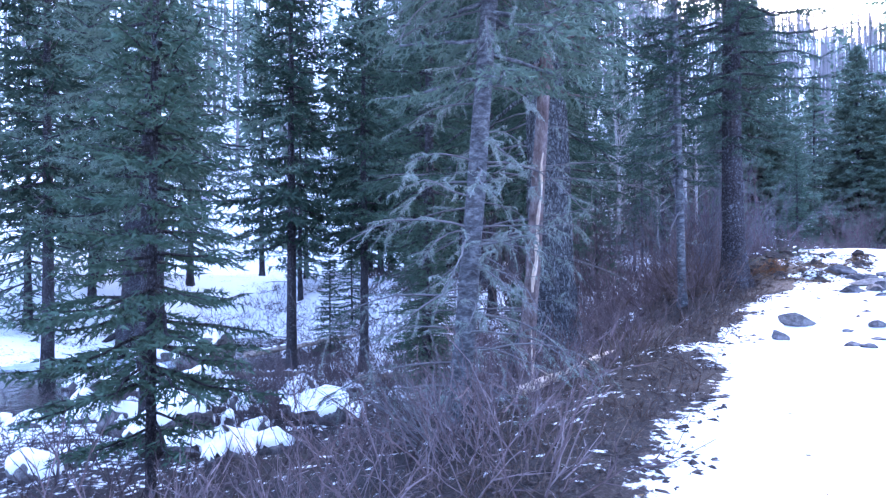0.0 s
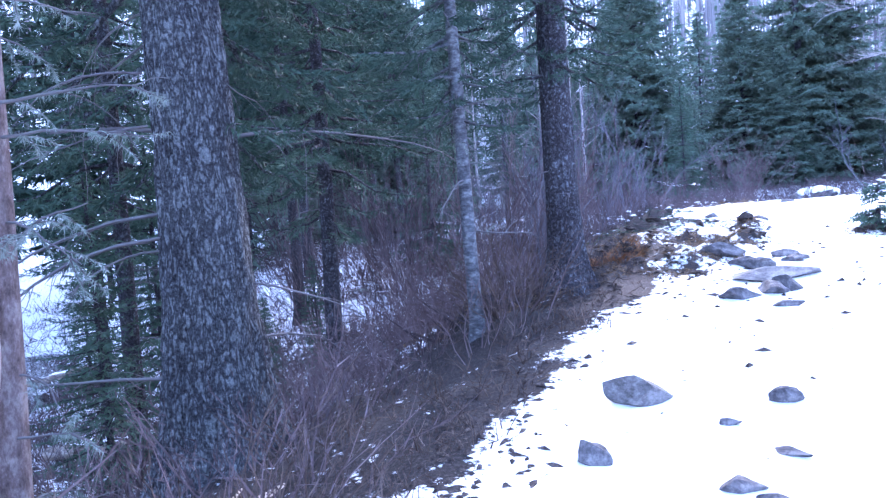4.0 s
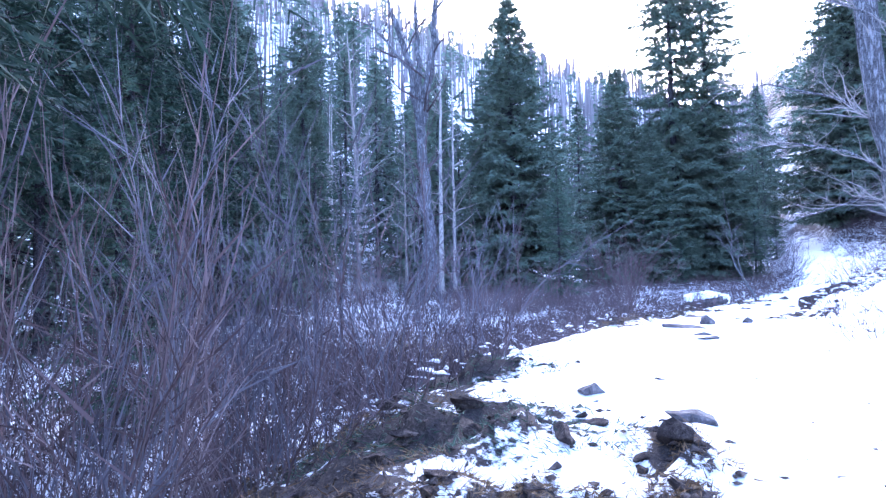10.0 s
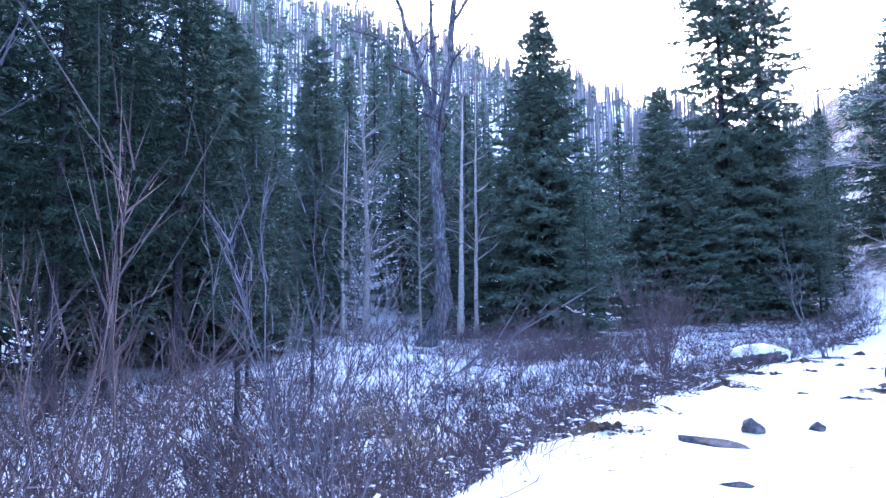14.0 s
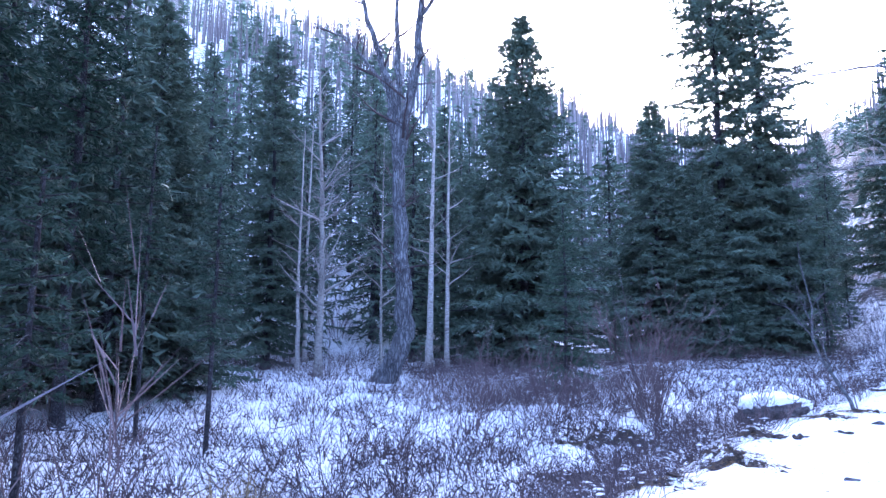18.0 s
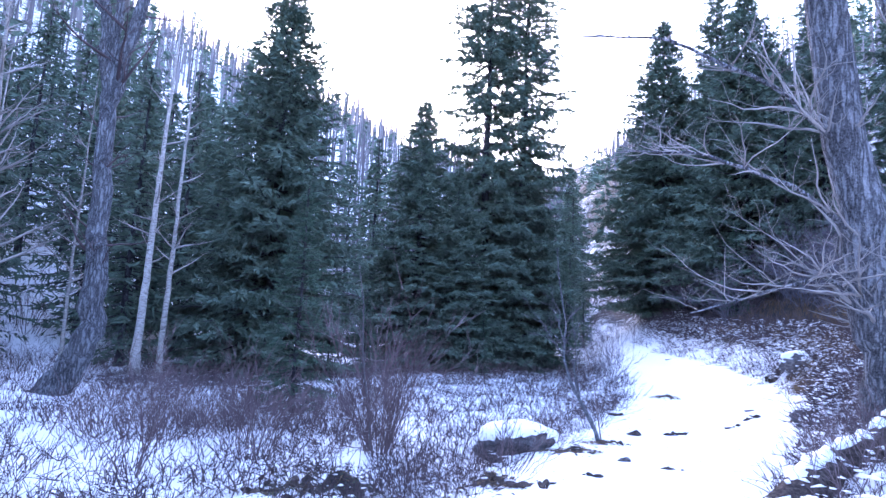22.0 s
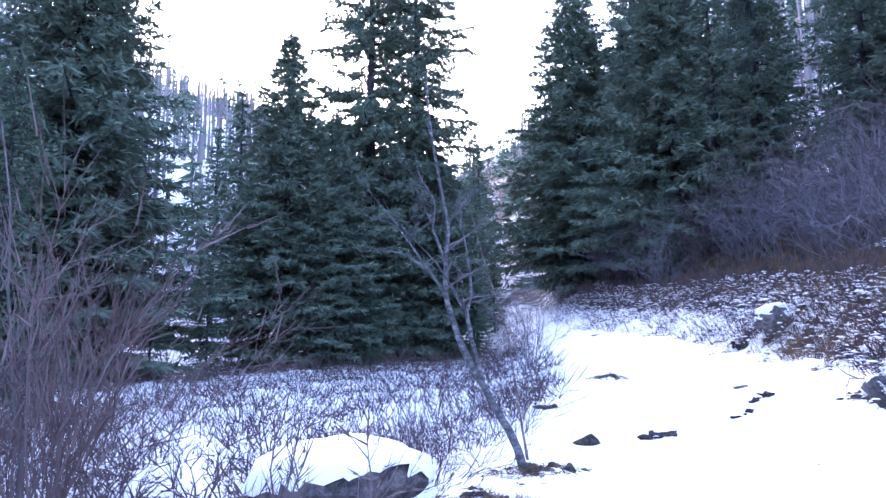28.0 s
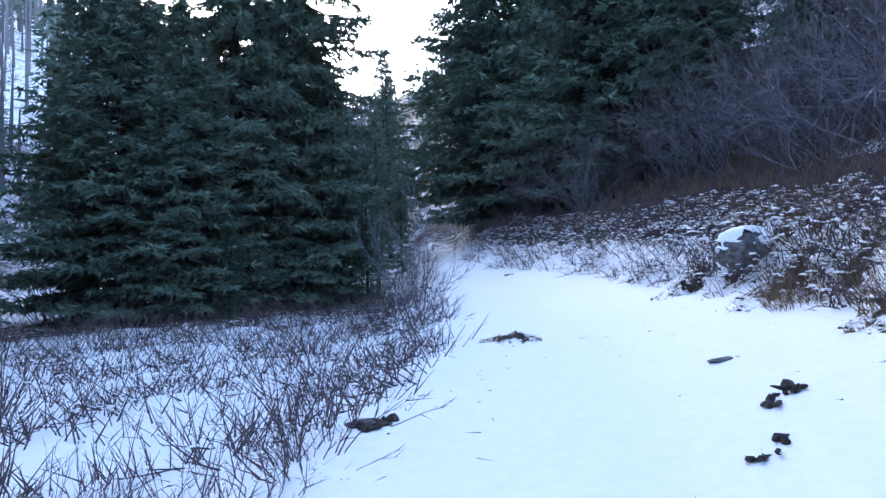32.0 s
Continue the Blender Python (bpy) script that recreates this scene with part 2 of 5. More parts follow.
def water_mat():
    m, n, l, b = material("dark_creek_water", 0.12, 0.5)
    b.inputs["Base Color"].default_value = (0.02, 0.022, 0.022, 1)
    w = node(n, "ShaderNodeTexNoise", Scale=2.5, Detail=5.0)
    tc = n.new("ShaderNodeTexCoord")
    l.new(tc.outputs["Object"], w.inputs["Vector"])
    bp = node(n, "ShaderNodeBump", Strength=0.5, Distance=0.08)
    l.new(w.outputs[0], bp.inputs["Height"])
    l.new(bp.outputs[0], b.inputs["Normal"])
    return m


M_WATER = water_mat()


def ground_mat():
    """Snow lying over leaf litter, soil and grass; the share of snow is a property of the ground."""
    m, n, l, b = material("snow_over_forest_floor", 0.85, 0.2)
    geo = n.new("ShaderNodeNewGeometry")
    att = n.new("ShaderNodeAttribute")
    att.attribute_name = "snow_cover"
    big = node(n, "ShaderNodeTexNoise", Scale=1.1, Detail=5.0, Roughness=0.62)
    small = node(n, "ShaderNodeTexNoise", Scale=8.0, Detail=6.0, Roughness=0.7)
    fine = node(n, "ShaderNodeTexNoise", Scale=45.0, Detail=5.0, Roughness=0.7)
    for x in (big, small, fine):
        l.new(geo.outputs["Position"], x.inputs["Vector"])
    a = n.new("ShaderNodeMath")
    a.operation = "MULTIPLY_ADD"
    l.new(small.outputs[0], a.inputs[0])
    a.inputs[1].default_value = 0.95
    c = n.new("ShaderNodeMath")
    c.operation = "MULTIPLY_ADD"
    l.new(big.outputs[0], c.inputs[0])
    c.inputs[1].default_value = 0.5
    c.inputs[2].default_value = -0.225
    l.new(c.outputs[0], a.inputs[2])
    d = n.new("ShaderNodeMath")
    d.operation = "SUBTRACT"
    l.new(att.outputs["Fac"], d.inputs[0])
    l.new(a.outputs[0], d.inputs[1])
    mr = node(n, "ShaderNodeMapRange", **{"From Min": -0.03, "From Max": 0.04})
    l.new(d.outputs[0], mr.inputs[0])
    dirt = ramp(n, [(0.3, (0.010, 0.009, 0.009)), (0.5, (0.024, 0.020, 0.020)), (0.76, (0.095, 0.08, 0.074))])
    l.new(fine.outputs[0], dirt.inputs[0])
    snow = ramp(n, [(0.3, (0.86, 0.875, 0.89)), (0.7, (0.93, 0.93, 0.935))])
    l.new(small.outputs[0], snow.inputs[0])
    mix = n.new("ShaderNodeMix")
    mix.data_type = "RGBA"
    l.new(mr.outputs[0], mix.inputs["Factor"])
    l.new(dirt.outputs[0], mix.inputs[6])
    l.new(snow.outputs[0], mix.inputs[7])
    l.new(mix.outputs[2], b.inputs["Base Color"])
    h = n.new("ShaderNodeMath")
    h.operation = "MULTIPLY_ADD"
    l.new(fine.outputs[0], h.inputs[0])
    h.inputs[1].default_value = 0.6
    l.new(mr.outputs[0], h.inputs[2])
    bp = node(n, "ShaderNodeBump", Strength=0.6, Distance=0.035)
    l.new(h.outputs[0], bp.inputs["Height"])
    l.new(bp.outputs[0], b.inputs["Normal"])
    return m


M_GROUND = ground_mat()


# ---- mesh helpers ----
def make_mesh(name, verts, tris=None, quads=None, mat=None, smooth=False):
    """One mesh from arrays of points, triangles and quads."""
    me = bpy.data.meshes.new(name)
    verts = np.asarray(verts, dtype=np.float32).reshape(-1, 3)
    tris = np.zeros((0, 3), np.int32) if tris is None else np.asarray(tris, np.int32).reshape(-1, 3)
    quads = np.zeros((0, 4), np.int32) if quads is None else np.asarray(quads, np.int32).reshape(-1, 4)
    me.vertices.add(len(verts))
    me.vertices.foreach_set("co", verts.ravel())
    loops = np.concatenate([tris.ravel(), quads.ravel()])
    me.loops.add(len(loops))
    me.loops.foreach_set("vertex_index", loops)
    totals = np.concatenate([np.full(len(tris), 3, np.int32), np.full(len(quads), 4, np.int32)])
    me.polygons.add(len(totals))
    me.polygons.foreach_set("loop_start", np.concatenate([[0], np.cumsum(totals)[:-1]]).astype(np.int32))
    me.polygons.foreach_set("loop_total", totals)
    me.polygons.foreach_set("use_smooth", np.full(len(totals), smooth))
    me.update(calc_edges=True)
    if mat:
        me.materials.append(mat)
    return me


def part(name, me, parent, label=""):
    """Link a mesh as one part under a thing or part."""
    ob = new(name, me)
    ob.parent = parent
    return tagged(ob, label)


def empty(name, m, label, category, group=""):
    ob = new(name)
    ob.empty_display_size = 0.2
    ob.matrix_basis = m
    return tagged(ob, label, category, group)


def lattice(ix, iy, iz):
    h = (ix * 374761393 + iy * 668265263 + iz * 2147483647 + 1013904223) & 0xFFFFFFFF
    h = ((h ^ (h >> 13)) * 1274126177) & 0xFFFFFFFF
    return ((h ^ (h >> 16)) & 0xFFFF) / 65535.0


def vnoise(x, y, z=None):
    """Value noise from 0 to 1, over arrays."""
    x, y = np.asarray(x, float), np.asarray(y, float)
    z = np.zeros_like(x) if z is None else np.asarray(z, float)
    i, j, k = np.floor(x).astype(np.int64), np.floor(y).astype(np.int64), np.floor(z).astype(np.int64)
    u, v, w = x - i, y - j, z - k
    u, v, w = u * u * (3 - 2 * u), v * v * (3 - 2 * v), w * w * (3 - 2 * w)
    out = 0
    for a in (0, 1):
        for b in (0, 1):
            for c in (0, 1):
                out = out + lattice(i + a, j + b, k + c) * (u if a else 1 - u) * (v if b else 1 - v) * (w if c else 1 - w)
    return out


def fbm(x, y, octaves=4, z=None):
    total, amp, f = 0, 0.5, 1.0
    for o in range(octaves):
        total = total + amp * (vnoise(x * f + 17.3 * o, y * f - 9.1 * o, None if z is None else z * f) - 0.5)
        amp, f = amp * 0.5, f * 2.03
    return total


def smooth01(t):
    t = np.clip(t, 0, 1)
    return t * t * (3 - 2 * t)


class Tubes:
    """Collects round tapered stems into one mesh."""

    def __init__(self):
        self.v, self.q, self.n = [], [], 0

    def add(self, pts, radii, sides=5, wobble=0.0):
        pts = np.asarray(pts, float)
        k = len(pts)
        radii = np.asarray(radii, float) * np.ones(k)
        d = np.gradient(pts, axis=0)
        d /= np.linalg.norm(d, axis=1)[:, None] + 1e-9
        ref = np.array([0.0, 0, 1]) if abs(d[0, 2]) < 0.9 else np.array([1.0, 0, 0])
        a = np.cross(d, ref)
        a /= np.linalg.norm(a, axis=1)[:, None] + 1e-9
        b = np.cross(d, a)
        th = np.arange(sides) * 2 * math.pi / sides
        ring = a[:, None, :] * np.cos(th)[None, :, None] + b[:, None, :] * np.sin(th)[None, :, None]
        r = radii[:, None, None]
        if wobble:
            r = r * (1 + wobble * (np.random.rand(k, sides, 1) - 0.5))
        vs = (pts[:, None, :] + ring * r).reshape(-1, 3)
        i = np.arange(k - 1)[:, None] * sides
        s = np.arange(sides)[None, :]
        t = (s + 1) % sides
        q = np.stack([i + s, i + t, i + sides + t, i + sides + s], -1).reshape(-1, 4) + self.n
        self.v.append(vs)
        self.q.append(q)
        self.n += len(vs)

    def arrays(self):
        return (np.concatenate(self.v), np.concatenate(self.q)) if self.v else (np.zeros((0, 3)), np.zeros((0, 4), np.int32))

    def mesh(self, name, mat, smooth=True):
        v, q = self.arrays()
        return make_mesh(name, v, None, q, mat, smooth)


def unit(v):
    return v / (np.linalg.norm(v, axis=-1, keepdims=True) + 1e-9)


def blades(points, dirs, length, width, rng, spread=0.6):
    """Slim pointed leaves: a triangle at each point, along its direction with some spread."""
    n = len(points)
    d = unit(dirs + spread * (rng.random((n, 3)) - 0.5) * 2)
    side = unit(np.cross(d, rng.random((n, 3)) - 0.5))
    ln = (length * (0.6 + 0.8 * rng.random(n)))[:, None]
    w = (width * (0.7 + 0.6 * rng.random(n)))[:, None]
    v = np.stack([points - side * w * 0.5, points + side * w * 0.5, points + d * ln], 1).reshape(-1, 3)
    return v


def blade_mesh(name, v, mat):
    return make_mesh(name, v, np.arange(len(v)).reshape(-1, 3), None, mat)


def wander(start, direction, length, steps, rng, bend=0.25, droop=0.0, lift=0.0):
    """A crooked line of points."""
    p, d = np.array(start, float), unit(np.array(direction, float))
    out = [p.copy()]
    for i in range(steps):
        d = unit(d + bend * (rng.random(3) - 0.5) + np.array([0, 0, lift - droop]))
        p = p + d * length / steps
        out.append(p.copy())
    return np.array(out)

# ---- the lie of the land ----
TRAIL_Z = ((-40, -2.0), (-5, -0.25), (1.3, 0.0), (6.3, 0.3), (10.7, 0.6), (14.1, 1.06), (15.5, 1.22), (17.8, 1.5), (20, 1.72), (25, 1.7), (28, 1.55),
           (31.5, 1.4), (35, 1.45), (38, 1.55), (40, 1.6), (47, 1.95), (61, 3.2), (75, 5.0), (91, 8.6), (110, 14.0), (130, 17), (400, 34))
EDGE_L = ((-40, -1), (1.3, -1.1), (6.3, -0.95), (10.3, -1.25), (13.4, -1.0), (15, -0.95), (18, -1.1), (20, -0.9), (23.4, -0.25), (28.7, 0.7), (32.8, 2.0),
          (35.8, 3.2), (38.5, 4.9), (44, 7.5), (47, 9.2), (55, 11.3), (69, 14.5), (91, 20.5), (130, 30), (400, 90))
EDGE_R = ((-40, 1.8), (0, 1.8), (14, 1.6), (17, 1.8), (20, 2.4), (23.6, 3.0), (28, 4.0), (31.5, 4.5), (34, 6.3), (37.5, 8.8), (41, 11.4), (44, 13.2), (46, 13.8),
          (50, 14.5), (55, 15.1), (60, 15.4), (66, 15.6), (75, 17.8), (91, 23.0), (130, 33), (400, 96))
FIELD_Z = ((-40, -1), (14, 0.5), (20, 0.75), (31, 0.6), (36, 0.85), (40, 1.15), (46, 1.45), (56, 1.8), (65, 2.15), (75, 3.4), (91, 6.5), (130, 15), (400, 34))
CREEK_Z = ((-60, 14.0), (-40, 5.0), (-30, 1.2), (-25, -0.9), (-22, -1.5), (-20.4, -1.85), (-15.2, -1.85), (-13.2, -1.52), (-10.5, -1.3), (-6, -0.95), (0, -0.6))
RIDGE = ((-180, 15), (-120, 20), (-90, 22), (-60, 29), (-36, 27.6), (-27, 25.6), (-19, 23.8), (-13, 21.4), (-7, 20.6), (-2, 18.8), (3, 16.5), (8, 15), (12, 15.8),
         (15, 17.2), (18, 18.6), (25, 21), (40, 24), (90, 24), (180, 15))
FOOT = ((-180, 70), (-110, 40), (-60, 36), (-25, 38), (-10, 60), (0, 85), (8, 120), (12, 110), (18, 80), (30, 60), (90, 60), (180, 70))


# bare soil and matted grass along the trail: x, y, width, depth, height
CLUMPS = ((-1.0, 17.7, 1.6, 0.7, 0.3), (-0.5, 16.6, 0.8, 0.5, 0.16), (-0.95, 15.7, 1.2, 0.9, 0.2), (0.3, 17.4, 0.42, 0.5, 0.26), (0.3, 16.6, 0.34, 0.7, 0.18), (-1.3, 19.6, 1.2, 0.6, 0.25), (0.1, 35.8, 1.7, 0.9, 0.4),
          (1.7, 31.5, 1.0, 0.6, 0.3), (-0.7, 33.0, 1.3, 0.7, 0.3), (14.8, 47.0, 1.5, 0.8, 0.6), (2.3, 34.4, 0.8, 0.5, 0.2), (0.6, 29.6, 0.9, 0.5, 0.2), (4.2, 37.2, 0.8, 0.4, 0.2),
          (5.1, 38.2, 0.6, 0.3, 0.1), (-0.45, 14.9, 0.5, 0.5, 0.12), (0.0, 16.0, 0.6, 0.3, 0.12), (9.8, 47.0, 0.7, 0.4, 0.2),
          (1.9, 16.8, 0.7, 0.4, 0.15), (2.0, 14.4, 0.7, 0.4, 0.15), (13.4, 43.6, 0.9, 0.6, 0.4), (4.5, 31.2, 0.6, 0.3, 0.2), (-0.1, 24.6, 0.8, 0.4, 0.15), (0.2, 26.6, 0.9, 0.5, 0.2),
          (-2.45, 14.3, 1.5, 1.0, 0.55), (0.0, 16.7, 0.7, 0.35, 0.1), (-0.2, 15.5, 0.6, 0.4, 0.12), (-1.5, 16.6, 1.3, 0.9, 0.2), (-2.2, 18.4, 1.6, 0.9, 0.2), (-1.35, 15.2, 0.9, 0.7, 0.15),
          (1.7, 32.3, 0.8, 0.5, 0.2), (-0.7, 35.9, 1.4, 0.7, 0.35), (10.1, 39.2, 0.7, 0.5, 0.3), (14.8, 46.0, 0.9, 0.6, 0.4),
          (6.9, 31.0, 0.5, 0.3, 0.15), (4.4, 28.4, 0.3, 0.2, 0.08), (4.3, 29.2, 0.35, 0.2, 0.08), (3.7, 29.9, 0.3, 0.15, 0.08), (7.4, 33.0, 1.4, 0.6, 0.3), (13.6, 45.2, 1.2, 0.8, 0.5), (12.2, 42.2, 0.9, 0.5, 0.3), (14.3, 48.2, 1.2, 0.6, 0.4))


def table(t, v):
    a = np.array(t, float)
    return np.interp(v, a[:, 0], a[:, 1])


def ground_z(x, y, rough=True):
    x, y = np.asarray(x, float), np.asarray(y, float)
    tz, xl, xr = table(TRAIL_Z, y), table(EDGE_L, y), table(EDGE_R, y)
    dl, dr = xl - x, x - xr
    creek = tz + (table(CREEK_Z, x) - tz) * smooth01(dl / 5.5)
    field = tz + (table(FIELD_Z, y) - tz) * smooth01(dl / 2.2)
    s = smooth01((y - 13 - 0.55 * np.clip(dl - 6, 0, 12)) / 9)
    left = creek * (1 - s) + field * s
    bank = np.clip(dr, 0, None)
    bank = (0.42 * bank + 0.55 * smooth01(bank / 0.9)) * (0.4 + 0.22 * smooth01((y - 10) / 14) + 0.5 * smooth01((y - 34) / 6))
    tilt = 0.26 * smooth01((y - 35) / 5) * np.clip(x - 0.5 * (xl + xr), 0, 0.5 * (xr - xl))
    right = tz + tilt + np.minimum(bank, 16 + 0.05 * bank)
    z = np.where(x < xl, left, right)
    r, az = np.hypot(x - 1, y - 25), np.degrees(np.arctan2(x - 1, y - 25))
    foot = table(FOOT, az)
    top = 240.0
    up = np.clip((r - foot) / (top - foot), 0, 1)
    hill = np.tan(np.radians(table(RIDGE, az))) * top * up ** 1.15
    z = np.maximum(z, 0) * 0 + np.where(hill > 0, np.maximum(z + hill * 0.15, z * (1 - up) + hill), z)
    if rough:
        off = np.clip(np.maximum(dl, dr), 0, 1)
        z = z + fbm(x * 0.9, y * 0.9, 4) * (0.10 + 0.28 * off) + fbm(x * 3.1, y * 3.1, 3) * (0.03 + 0.10 * off)
        for cx, cy, w, d, h in CLUMPS if np.any((x > -3) & (x < 17) & (y > 13) & (y < 49)) else ():
            if x.size < 400 and not np.any(np.hypot(x - cx, y - cy) < 4):
                continue
            near = np.exp(-(((x - cx) / (0.55 * w)) ** 2 + ((y - cy) / (0.6 * d + 0.1)) ** 2))
            z = z + h * near * (0.3 + 2.2 * fbm(x * 4.7, y * 4.7, 2))
        z = z + fbm(x * 0.05, y * 0.05, 4) * 18 * smooth01((r - 60) / 80)
    return z


def gz(x, y):
    return float(ground_z(np.array([x]), np.array([y]))[0])


def graded(lo, hi, step, far, grow=1.14):
    """Lines close together from lo to hi, and ever wider apart out to far."""
    mid = list(np.arange(lo, hi, step))
    a, s = [lo], step
    while a[-1] > -far:
        s *= grow
        a.append(a[-1] - s)
    b, s = [mid[-1]], step
    while b[-1] < far:
        s *= grow
        b.append(b[-1] + s)
    return np.array(a[1:][::-1] + mid + b[1:])


def build_ground():
    xs, ys = graded(-5, 13, 0.13, 700), graded(2, 48, 0.16, 700)
    gx, gy = np.meshgrid(xs, ys)
    z = ground_z(gx, gy)
    w, h = len(xs), len(ys)
    i = (np.arange(h - 1)[:, None] * w + np.arange(w - 1)[None, :]).ravel()
    q = np.stack([i, i + 1, i + w + 1, i + w], -1)
    me = make_mesh("ground", np.stack([gx, gy, z], -1).reshape(-1, 3), None, q, M_GROUND, True)
    dl, dr = table(EDGE_L, gy) - gx, gx - table(EDGE_R, gy)
    ragged = 0.9 * fbm(gx * 1.1, gy * 1.1, 3) + 0.5 * fbm(gx * 4.0 + 7, gy * 4.0, 3)
    dl, dr = dl + ragged, dr + ragged
    s = smooth01((gy - 17) / 6)
    cover = 0.98 - (0.98 - (0.37 * (1 - s) + 0.63 * s)) * smooth01((dl + 0.6 - 0.15 * s) / (0.8 + 0.5 * s))
    cover = cover + (1 - s) * (0.06 * smooth01((dl - 4) / 4) + 0.14 * smooth01((dl - 7) / 4))
    cover = np.where(dr > -0.4, 0.98 - (0.36 + 0.07 * smooth01((gy - 32) / 4)) * smooth01((dr + 0.35) / 1.4), cover)
    cover = cover - 0.25 * smooth01((dr - 0.2) / 1.2) * smooth01((gy - 45) / 4) * (gy < 90)
    cover = np.where((dr > 0) & (gy > 33), cover - 0.14 * smooth01((dr - 1.8) / 1.5) * smooth01((gy - 33) / 4), cover)
    stony = np.exp(-(((gx - 0.1) / 1.4) ** 2 + ((gy - 14.8) / 2.6) ** 2)) * 0.27
    cover = cover - stony
    for x, y, w, d, h in CLUMPS:
        near = np.exp(-(((gx - x) / (0.66 * w)) ** 2 + ((gy - y) / (0.75 * d + 0.08)) ** 2))
        cover = np.minimum(cover, 0.98 - 0.70 * near)
    cover = cover + 0.4 * np.exp(-(((gx - 19.9) / 1.1) ** 2 + ((gy - 48.2) / 3.0) ** 2)) + 0.08 * smooth01((dr - 0.2) / 0.6) * (1 - smooth01((dr - 3) / 1.5)) * smooth01((gy - 36) / 4) * smooth01((62 - gy) / 6)
    mid_slope = smooth01((dl - 1.6) / 1.2) * smooth01((gy - 10.5) / 2) * smooth01((20 - gy) / 2) * smooth01((8 - dl) / 2)
    cover = cover + 0.07 * mid_slope + 0.10 * smooth01((dl - 0.4) / 0.8) * smooth01((gy - 17) / 2) * smooth01((23 - gy) / 2)
    feet = smooth01((gy - 54.5 - 1.25 * np.clip(gx, -6, 4)) / 3) * smooth01((dl - 0.2) / 1.2) * smooth01((gx + 13) / 3) * (1 - smooth01((gy - 62) / 6))
    cover = cover - 0.28 * feet
    far = smooth01((np.hypot(gx - 1, gy - 25) - 34) / 26)
    cover = cover * (1 - far) + (0.47 + 0.07 * smooth01((-gx - 4) / 14) - 0.05 * smooth01((gx - 8) / 20) + 0.3 * fbm(gx * 0.03, gy * 0.03, 3) + 0.35 * fbm(gx * 0.22, gy * 0.22, 3)) * far
    open_slope = smooth01((-gx - 18) / 5) * smooth01((42 - gy) / 8) * smooth01((gy - 8) / 6)
    cover = cover + open_slope * np.clip(0.60 - cover, 0, 1) + 0.10 * smooth01((gy - 36) / 4) * smooth01((dl - 0.5) / 1.5) * (1 - far)
    att = me.attributes.new("snow_cover", "FLOAT", "POINT")
    att.data.foreach_set("value", cover.ravel().astype(np.float32))
    tagged(new("ground", me), "snow-covered trail and forest floor with bare soil patches", "ground", kind="structure")


build_ground()


# ---- conifers ----
def trunk_mesh(height, radius, flare, rng, mat, sides=16, rings=40, furrow=0.0, lean=(0, 0), top=0.03, crook=0.04):
    """A tapered trunk whose foot spreads, with a furrowed surface."""
    u = np.linspace(0, 1, rings) ** 1.6
    z = u * height - 0.35
    r = radius * (1 - u) + top * u
    r = r + flare * radius * np.exp(-np.clip(z + 0.1, 0, None) / (radius * 1.9))
    cx = lean[0] * z + crook * radius * 4 * np.sin(z * 0.7 + rng.random() * 6)
    cy = lean[1] * z + crook * radius * 4 * np.cos(z * 0.6 + rng.random() * 6)
    th = np.arange(sides) * 2 * math.pi / sides
    T, Z = np.meshgrid(th, z)
    sd = rng.random() * 50
    n = fbm(np.cos(T) * 9 + sd, np.sin(T) * 9, 3, Z * 2.2) * 2
    lobes = np.cos(T * 5 + sd) * np.exp(-np.clip(Z, 0, None) / (radius * 2)) * 0.12
    R = r[:, None] * (1 + furrow * n + lobes)
    v = np.stack([cx[:, None] + R * np.cos(T), cy[:, None] + R * np.sin(T), Z], -1).reshape(-1, 3)
    i = np.arange(rings - 1)[:, None] * sides
    s = np.arange(sides)[None, :]
    t = (s + 1) % sides
    q = np.stack([i + s, i + t, i + sides + t, i + sides + s], -1).reshape(-1, 4)
    return make_mesh("trunk", v, None, q, mat, True)


